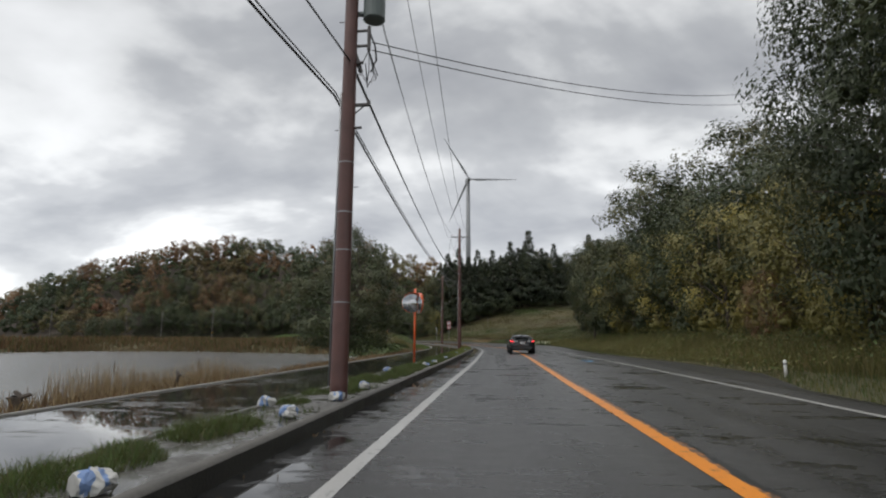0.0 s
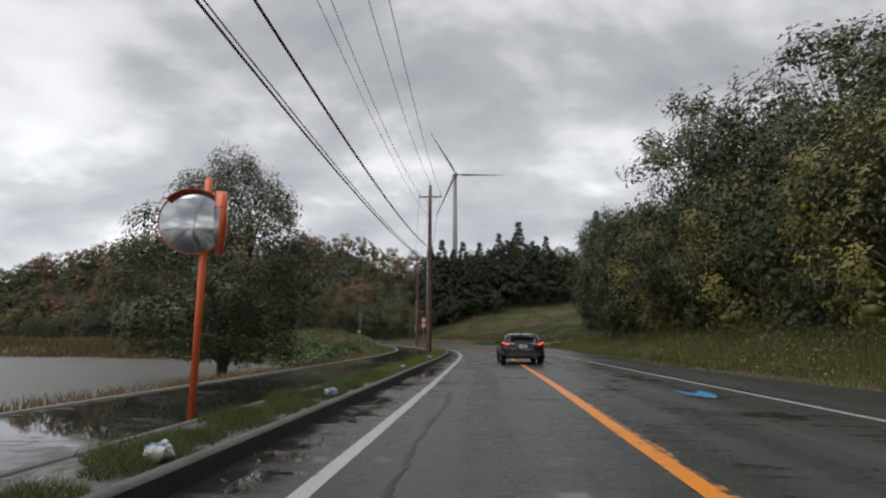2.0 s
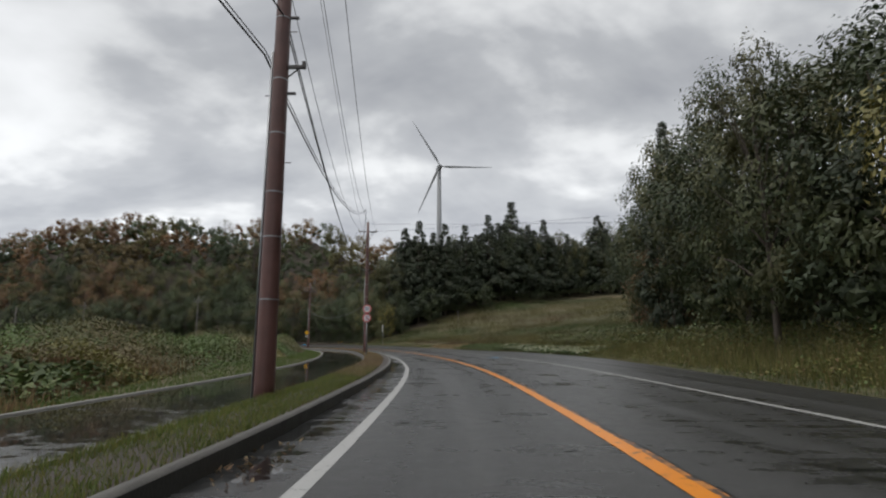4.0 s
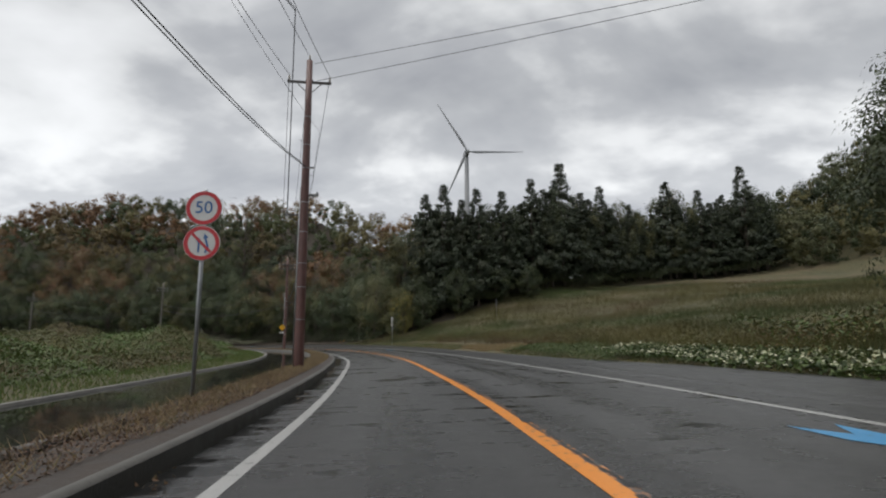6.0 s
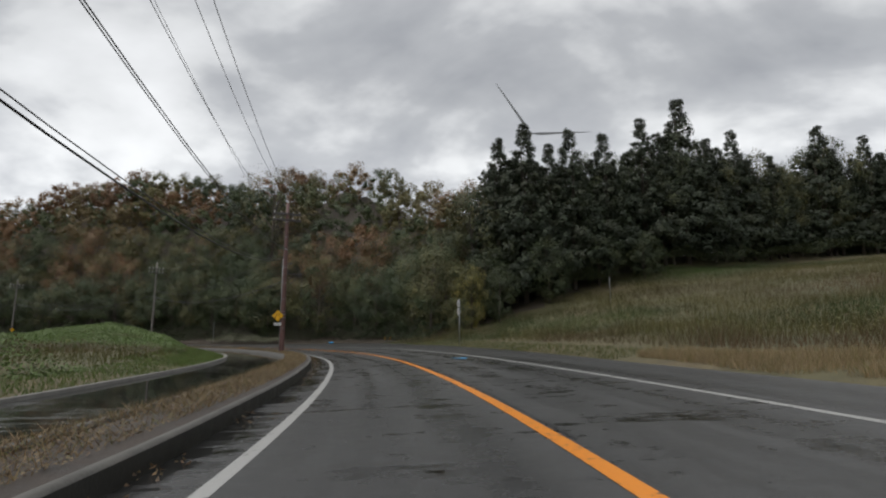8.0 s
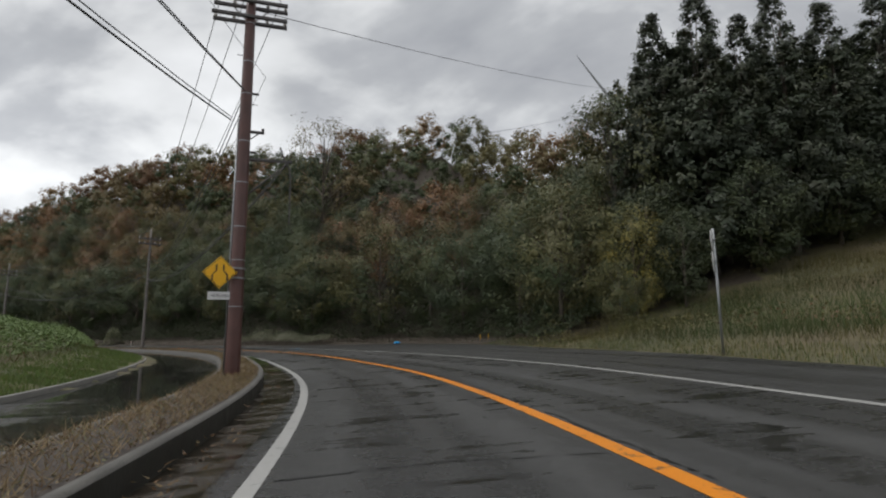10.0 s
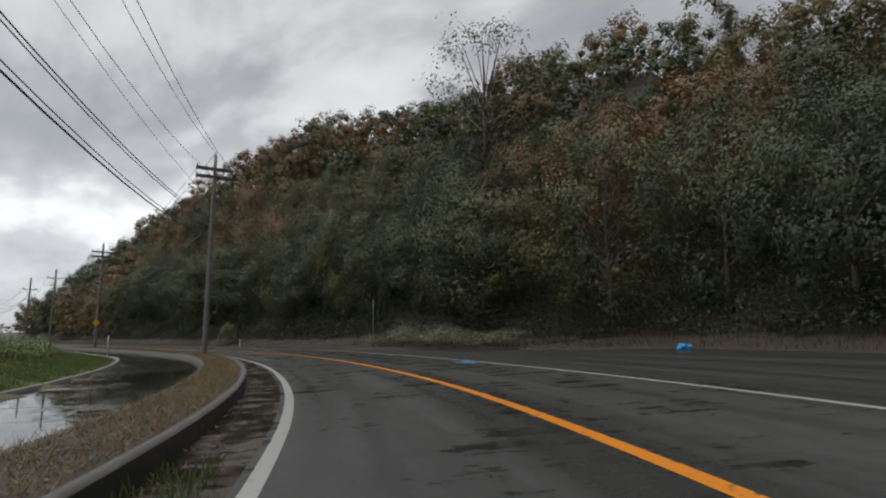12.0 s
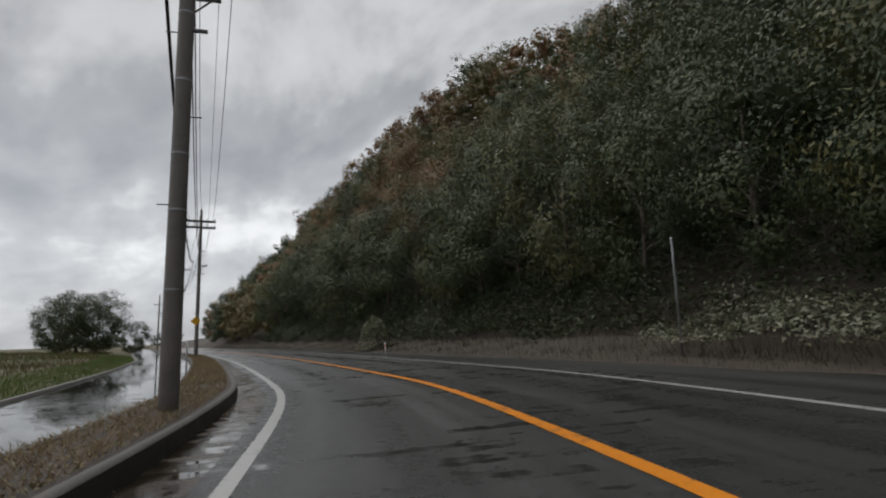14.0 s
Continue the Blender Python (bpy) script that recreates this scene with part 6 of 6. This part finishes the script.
def sandbag(s, d, turn, size, blue, group="sandbags on the verge", z=0.14, name="sandbag", label="slumped white and blue woven sandbag on the verge"):
    bm = bmesh.new()
    bmesh.ops.create_uvsphere(bm, u_segments=26, v_segments=16, radius=1.0)
    off = Vector((s * 1.7, d * 2.3, 0.0))
    for v in bm.verts:
        c = v.co
        sq = lambda t: math.copysign(abs(t)**0.75, t)
        v.co = Vector((sq(c.x) * 0.26, sq(c.y) * 0.20, sq(c.z) * 0.15 + 0.11))
        crease = noise.noise(v.co * 5.5 + off)
        v.co += noise.noise_vector(v.co * 5 + off) * 0.10 - c * 0.10 * (1 - min(1, abs(crease) * 5)) + noise.noise_vector(v.co * 15 + off) * 0.03
        if c.x > 0.7:
            k = (c.x - 0.7) / 0.3
            v.co.y *= 1 - 0.75 * k
            v.co.z += 0.16 * k
            v.co.x += 0.05 * k
        v.co.z = max(v.co.z, 0.0)
    for f in bm.faces:
        m = f.calc_center_median()
        f.material_index = 1 if blue and (-0.16 < m.x + 0.15 * m.y < -0.02 or 0.06 < m.x + 0.15 * m.y < 0.12) and m.z > 0.02 else 0
    me = bpy.data.meshes.new(name)
    bm.to_mesh(me)
    bm.free()
    me.materials.append(M_BAG)
    me.materials.append(M_BAG_BLUE)
    ob = new(name, me)
    p = road(s, d)
    ob.matrix_world = pose(p[0], p[1], z, 0, 0, turn) @ Matrix.Diagonal((size, size, size, 1))
    return tagged(ob, label, "sandbag", group)


for k_, (s_, d_, sz_) in enumerate(((4.4, -1.17, 1.0), (7.56, -1.2, 1.0), (9.35, -1.15, 0.9), (11.17, -1.18, 1.0), (8.52, -1.88, 0.95), (12.15, -1.85, 0.8), (16.6, -1.9, 0.9), (19.4, -1.2, 0.95),
                                    (21.5, -1.17, 1.0), (26.3, -1.2, 0.8), (35.0, -1.3, 0.8), (44.0, -1.25, 0.8))):
    sandbag(s_, d_, 40 + 77 * k_, sz_ * 0.5, True)
sandbag(170.2, 15.2, 20, 0.95, False, "", 0.40, "refuse_bag", "crumpled bright blue plastic bag on the apron").data.materials[0] = plain("bright_blue_plastic", (0.03, 0.30, 0.62), 0.3)


# ---------------------------------------------------------------- wind turbine on the skyline
def wind_turbine(x, y, hub_z, blade):
    ob = thing("wind_turbine", "distant three-bladed grey wind turbine above the wooded ridge", "wind turbine", "", (x, y, 0), 8)
    part("tower", mesh_of("tower", *tube([(0, 0, -5), (0, 0, hub_z * 0.5), (0, 0, hub_z)], [2.6, 2.1, 1.45], 24), M_TURBINE, True), ob)
    part("nacelle", mesh_of("nacelle", *box(0, 1.5, hub_z + 0.9, 3.2, 9.5, 3.4, 0.7), M_TURBINE), ob)
    hub = part("hub", mesh_of("hub", *tube([(0, -5.4, hub_z + 0.9), (0, -4.8, hub_z + 0.9), (0, -3.2, hub_z + 0.9)], [0.5, 1.4, 1.6], 18), M_TURBINE, True), ob)
    for a in (2, 122, 246):
        V, F = [], []
        secs = [(0.0, 0.9, 0.9), (0.06, 1.0, 0.8), (0.18, 2.0, 0.45), (0.45, 1.35, 0.26), (0.75, 0.85, 0.15), (0.97, 0.4, 0.08), (1.0, 0.12, 0.05)]
        for t, c, th in secs:
            for j in range(10):
                q = 2 * math.pi * j / 10
                V.append((blade * t, th * math.sin(q) * 0.5, c * math.cos(q) * 0.5 - c * 0.2))
        for k in range(len(secs) - 1):
            F += [(k * 10 + j, k * 10 + (j + 1) % 10, (k + 1) * 10 + (j + 1) % 10, (k + 1) * 10 + j) for j in range(10)]
        F.append(tuple(range((len(secs) - 1) * 10, len(secs) * 10)))
        me = mesh_of("blade", V, F, M_TURBINE, True)
        me.transform(Matrix.Translation((0, -4.2, hub_z + 0.9)) @ Matrix.Rotation(radians(-a), 4, "Y"))
        part("blade", me, hub)


wind_turbine(21.3, 454.0, 134.4, 41.5)


# ---------------------------------------------------------------- the black car
M_CARPAINT, nt_, b_ = nodes_of("black_car_paint")
b_.inputs["Base Color"].default_value = (0.008, 0.008, 0.010, 1)
b_.inputs["Roughness"].default_value = 0.18
b_.inputs["Coat Weight"].default_value, b_.inputs["Coat Roughness"].default_value = 0.6, 0.06
M_CARGLASS, nt_, b_ = nodes_of("tinted_car_glass")
b_.inputs["Base Color"].default_value = (0.012, 0.014, 0.015, 1)
b_.inputs["Roughness"].default_value = 0.03
M_TYRE = plain("tyre_rubber", (0.014, 0.014, 0.014), 0.75, 0, 0.2, 12.0)
M_RIM = plain("dark_alloy_rim", (0.10, 0.10, 0.105), 0.3, 0.9, 0.2, 8.0)
M_TAIL = plain("lit_red_tail_lamp", (0.55, 0.01, 0.012), 0.2, 0, 0.1, 9.0, 0, ((1.0, 0.03, 0.04), 1.3))
M_TRIM = plain("black_plastic_trim", (0.012, 0.012, 0.012), 0.55, 0, 0.2, 9.0)
M_CHROME = plain("bright_trim", (0.6, 0.6, 0.6), 0.15, 1.0, 0.05, 9.0)


def loft(name, secs, mat):
    """A skin through half-profiles (y, [(x, z), ...]) mirrored about x = 0."""
    rows = []
    for y, prof in secs:
        rows.append([(x, y, z) for x, z in prof] + [(-x, y, z) for x, z in prof[::-1]])
    n = len(rows[0])
    V = [v for r in rows for v in r]
    F = [(i * n + k, i * n + (k + 1) % n, (i + 1) * n + (k + 1) % n, (i + 1) * n + k) for i in range(len(rows) - 1) for k in range(n)]
    F += [tuple(range(n))[::-1], tuple(range((len(rows) - 1) * n, len(rows) * n))]
    me = mesh_of(name, V, F, mat, True)
    bm = bmesh.new()
    bm.from_mesh(me)
    bmesh.ops.recalc_face_normals(bm, faces=bm.faces[:])
    for e in bm.edges:
        if len(e.link_faces) == 2 and e.calc_face_angle(0) > 0.62:
            e.smooth = False
    bm.to_mesh(me)
    bm.free()
    return me


def car(s, d, turn):
    p = road(s, d)
    ob = thing("car", "glossy black crossover car with lit red tail lamps on wet road", "car", "", (p[0], p[1], 0.0), turn)
    P = lambda w, zb, zs, zt, k=1.0: [(0.0, zb), (0.66 * w, zb), (0.80 * w, zb + 0.06), (0.885 * w, zb + 0.24), (0.90 * w, (zb + zs) * 0.53), (0.875 * w, zs - 0.05), (0.80 * w, zs), (0.45 * w, zt), (0.0, zt + 0.01)]
    body = part("body", loft("body", [(-0.02, P(0.80, 0.42, 0.86, 0.88)), (0.06, P(0.94, 0.30, 0.98, 0.99)), (0.25, P(1.0, 0.25, 1.03, 1.05)), (0.8, P(1.015, 0.23, 1.02, 1.04)), (1.6, P(1.0, 0.22, 0.97, 0.99)),
                                      (2.5, P(1.0, 0.22, 0.94, 0.97)), (3.2, P(1.01, 0.23, 0.92, 0.97)), (3.75, P(0.99, 0.25, 0.84, 0.90)), (4.15, P(0.92, 0.30, 0.72, 0.78)), (4.34, P(0.74, 0.40, 0.58, 0.62))], M_CARPAINT), ob)
    G = lambda wb, wt, zb, zt: [(0.0, zb), (wb, zb), (wb * 0.97 + wt * 0.03, zb + 0.1 * (zt - zb)), (wt, zt - 0.06), (wt * 0.9, zt - 0.012), (wt * 0.5, zt), (0.0, zt + 0.008)]
    part("cabin_glass", loft("cabin_glass", [(0.22, G(0.70, 0.60, 0.96, 1.06)), (0.62, G(0.76, 0.60, 0.96, 1.36)), (0.95, G(0.79, 0.61, 0.95, 1.455)), (1.6, G(0.80, 0.62, 0.93, 1.51)), (2.2, G(0.80, 0.61, 0.92, 1.48)),
                                             (2.75, G(0.79, 0.57, 0.92, 1.27)), (3.25, G(0.74, 0.56, 0.90, 0.99))], M_CARGLASS), ob, "dark tinted windows")
    R = lambda wt, zt: [(0.0, zt - 0.03), (wt * 0.98, zt - 0.075), (wt * 1.015, zt - 0.05), (wt * 0.93, zt + 0.004), (wt * 0.5, zt + 0.018), (0.0, zt + 0.026)]
    part("roof", loft("roof", [(0.66, R(0.60, 1.385)), (0.95, R(0.61, 1.455)), (1.6, R(0.62, 1.51)), (2.2, R(0.61, 1.48))], M_CARPAINT), ob)
    for x in (-1, 1):
        part("pillar", mesh_of("pillar", *tube([(x * 0.615, 2.2, 1.44), (x * 0.69, 2.75, 1.18), (x * 0.75, 3.22, 0.95)], 0.035, 6), M_CARPAINT, True), ob)
        part("pillar", mesh_of("pillar", *tube([(x * 0.64, 1.55, 1.43), (x * 0.81, 1.58, 0.96)], 0.035, 6), M_CARPAINT, True), ob)
        part("pillar", mesh_of("pillar", *tube([(x * 0.63, 0.9, 1.40), (x * 0.76, 0.55, 1.18), (x * 0.80, 0.38, 1.0)], [0.05, 0.07, 0.07], 6), M_CARPAINT, True), ob)
        part("window_trim", mesh_of("window_trim", *tube([(x * 0.825, 0.75, 1.03), (x * 0.835, 1.7, 0.985), (x * 0.83, 2.7, 0.955)], 0.011, 5), M_CHROME, True), ob, "bright window trim")
        part("door_handle", mesh_of("door_handle", *box(x * 0.905, 1.65, 0.84, 0.03, 0.2, 0.03, 0.008), M_CARPAINT), ob)
        lamp = mesh_of("tail_lamp", *join(tube([(x * 0.56, 0.02, 0.885), (x * 0.68, 0.03, 0.93), (x * 0.79, 0.07, 0.98)], [0.012, 0.034, 0.04], 8), tube([(x * 0.79, 0.07, 0.98), (x * 0.85, 0.15, 1.03)], [0.04, 0.03], 8)), M_TAIL, True)
        part("tail_lamp", lamp, ob, "lit red tail lamp")
        part("wing_mirror", mesh_of("wing_mirror", *join(box(x * 0.97, 2.62, 1.03, 0.22, 0.13, 0.15, 0.04), tube([(x * 0.80, 2.64, 0.96), (x * 0.92, 2.63, 0.99)], 0.03, 6)), M_TRIM), ob)
        for y in (0.78, 3.4):
            tyre = []
            n = 28
            for w, r in ((-0.11, 0.23), (-0.11, 0.31), (-0.085, 0.335), (0.085, 0.335), (0.11, 0.31), (0.11, 0.23)):
                tyre.append([(x * (0.80 + w), y + r * math.cos(2 * math.pi * k / n), 0.335 + r * math.sin(2 * math.pi * k / n)) for k in range(n)])
            V = [v for q in tyre for v in q]
            F = [(i * n + k, i * n + (k + 1) % n, ((i + 1) % 6) * n + (k + 1) % n, ((i + 1) % 6) * n + k) for i in range(6) for k in range(n)]
            wheel = part("tyre", mesh_of("tyre", V, F, M_TYRE, True), ob)
            sp = [tube([(x * 0.90, y, 0.335), (x * 0.905, y + 0.225 * math.cos(a), 0.335 + 0.225 * math.sin(a))], [0.045, 0.028], 6) for a in [2 * math.pi * k / 5 + 0.3 for k in range(5)]]
            sp.append(tube([(x * 0.83, y, 0.335), (x * 0.915, y, 0.335)], 0.06, 12))
            sp.append(tube([(x * 0.80, y, 0.335), (x * 0.805, y, 0.335)], 0.23, 24))
            part("rim", mesh_of("rim", *join(*sp), M_RIM), wheel)
            arch = [(x * 0.905, y + 0.39 * math.cos(a), 0.335 + 0.39 * math.sin(a)) for a in [math.pi * k / 14 for k in range(-1, 16)]]
            part("arch_trim", mesh_of("arch_trim", *tube(arch, 0.035, 6), M_TRIM, True), ob)
    sp = part("spoiler", mesh_of("spoiler", *join(box(0, 0.50, 1.40, 1.12, 0.26, 0.03, 0.012), box(0, 0.40, 1.27, 1.06, 0.10, 0.022, 0.008), box(-0.53, 0.44, 1.335, 0.05, 0.2, 0.15, 0.012), box(0.53, 0.44, 1.335, 0.05, 0.2, 0.15, 0.012),
                                                  box(-0.3, 0.45, 1.335, 0.04, 0.12, 0.12, 0.008), box(0.3, 0.45, 1.335, 0.04, 0.12, 0.12, 0.008)), M_CARPAINT), ob, "black two-tier roof spoiler")
    part("bumper", mesh_of("bumper", *join(box(0, 0.02, 0.42, 1.42, 0.12, 0.2, 0.04), box(0, 0.0, 0.58, 1.5, 0.1, 0.05, 0.02)), M_CARPAINT), ob)
    plate = part("number_plate", mesh_of("number_plate", *box(0, -0.035, 0.83, 0.33, 0.014, 0.165, 0.006), M_WHITE_METAL), ob, "white number plate with plain bars")
    part("plate_bar", mesh_of("plate_bar", *join(box(0, -0.044, 0.87, 0.2, 0.004, 0.025), box(0.01, -0.044, 0.81, 0.26, 0.004, 0.055)), M_STEEL), plate)
    part("hatch_trim", mesh_of("hatch_trim", *join(box(0, 0.01, 0.96, 0.7, 0.05, 0.05, 0.012)), M_TRIM), ob)
    part("roof_aerial", mesh_of("roof_aerial", *tube([(0, 0.85, 1.45), (0, 0.78, 1.52), (0, 0.66, 1.56)], [0.035, 0.02, 0.006], 6), M_TRIM, True), ob)
    # low, rounded body: draw the upper half down and in
    for child in ob.children_recursive:
        if child.type == "MESH" and child.name.split(".")[0] not in ("tyre", "rim", "arch_trim"):
            for v in child.data.vertices:
                if v.co.z > 0.5:
                    v.co.x *= 1 - 0.10 * min(1, max(0, v.co.z - 0.95) / 0.5)
                    v.co.z = 0.5 + (v.co.z - 0.5) * 0.83
    part("exhaust", mesh_of("exhaust", *tube([(0.45, -0.02, 0.3), (0.45, 0.2, 0.3)], 0.035, 10), M_CHROME, True), ob)


car(40.9, 2.98, heading(43) + 1.5)
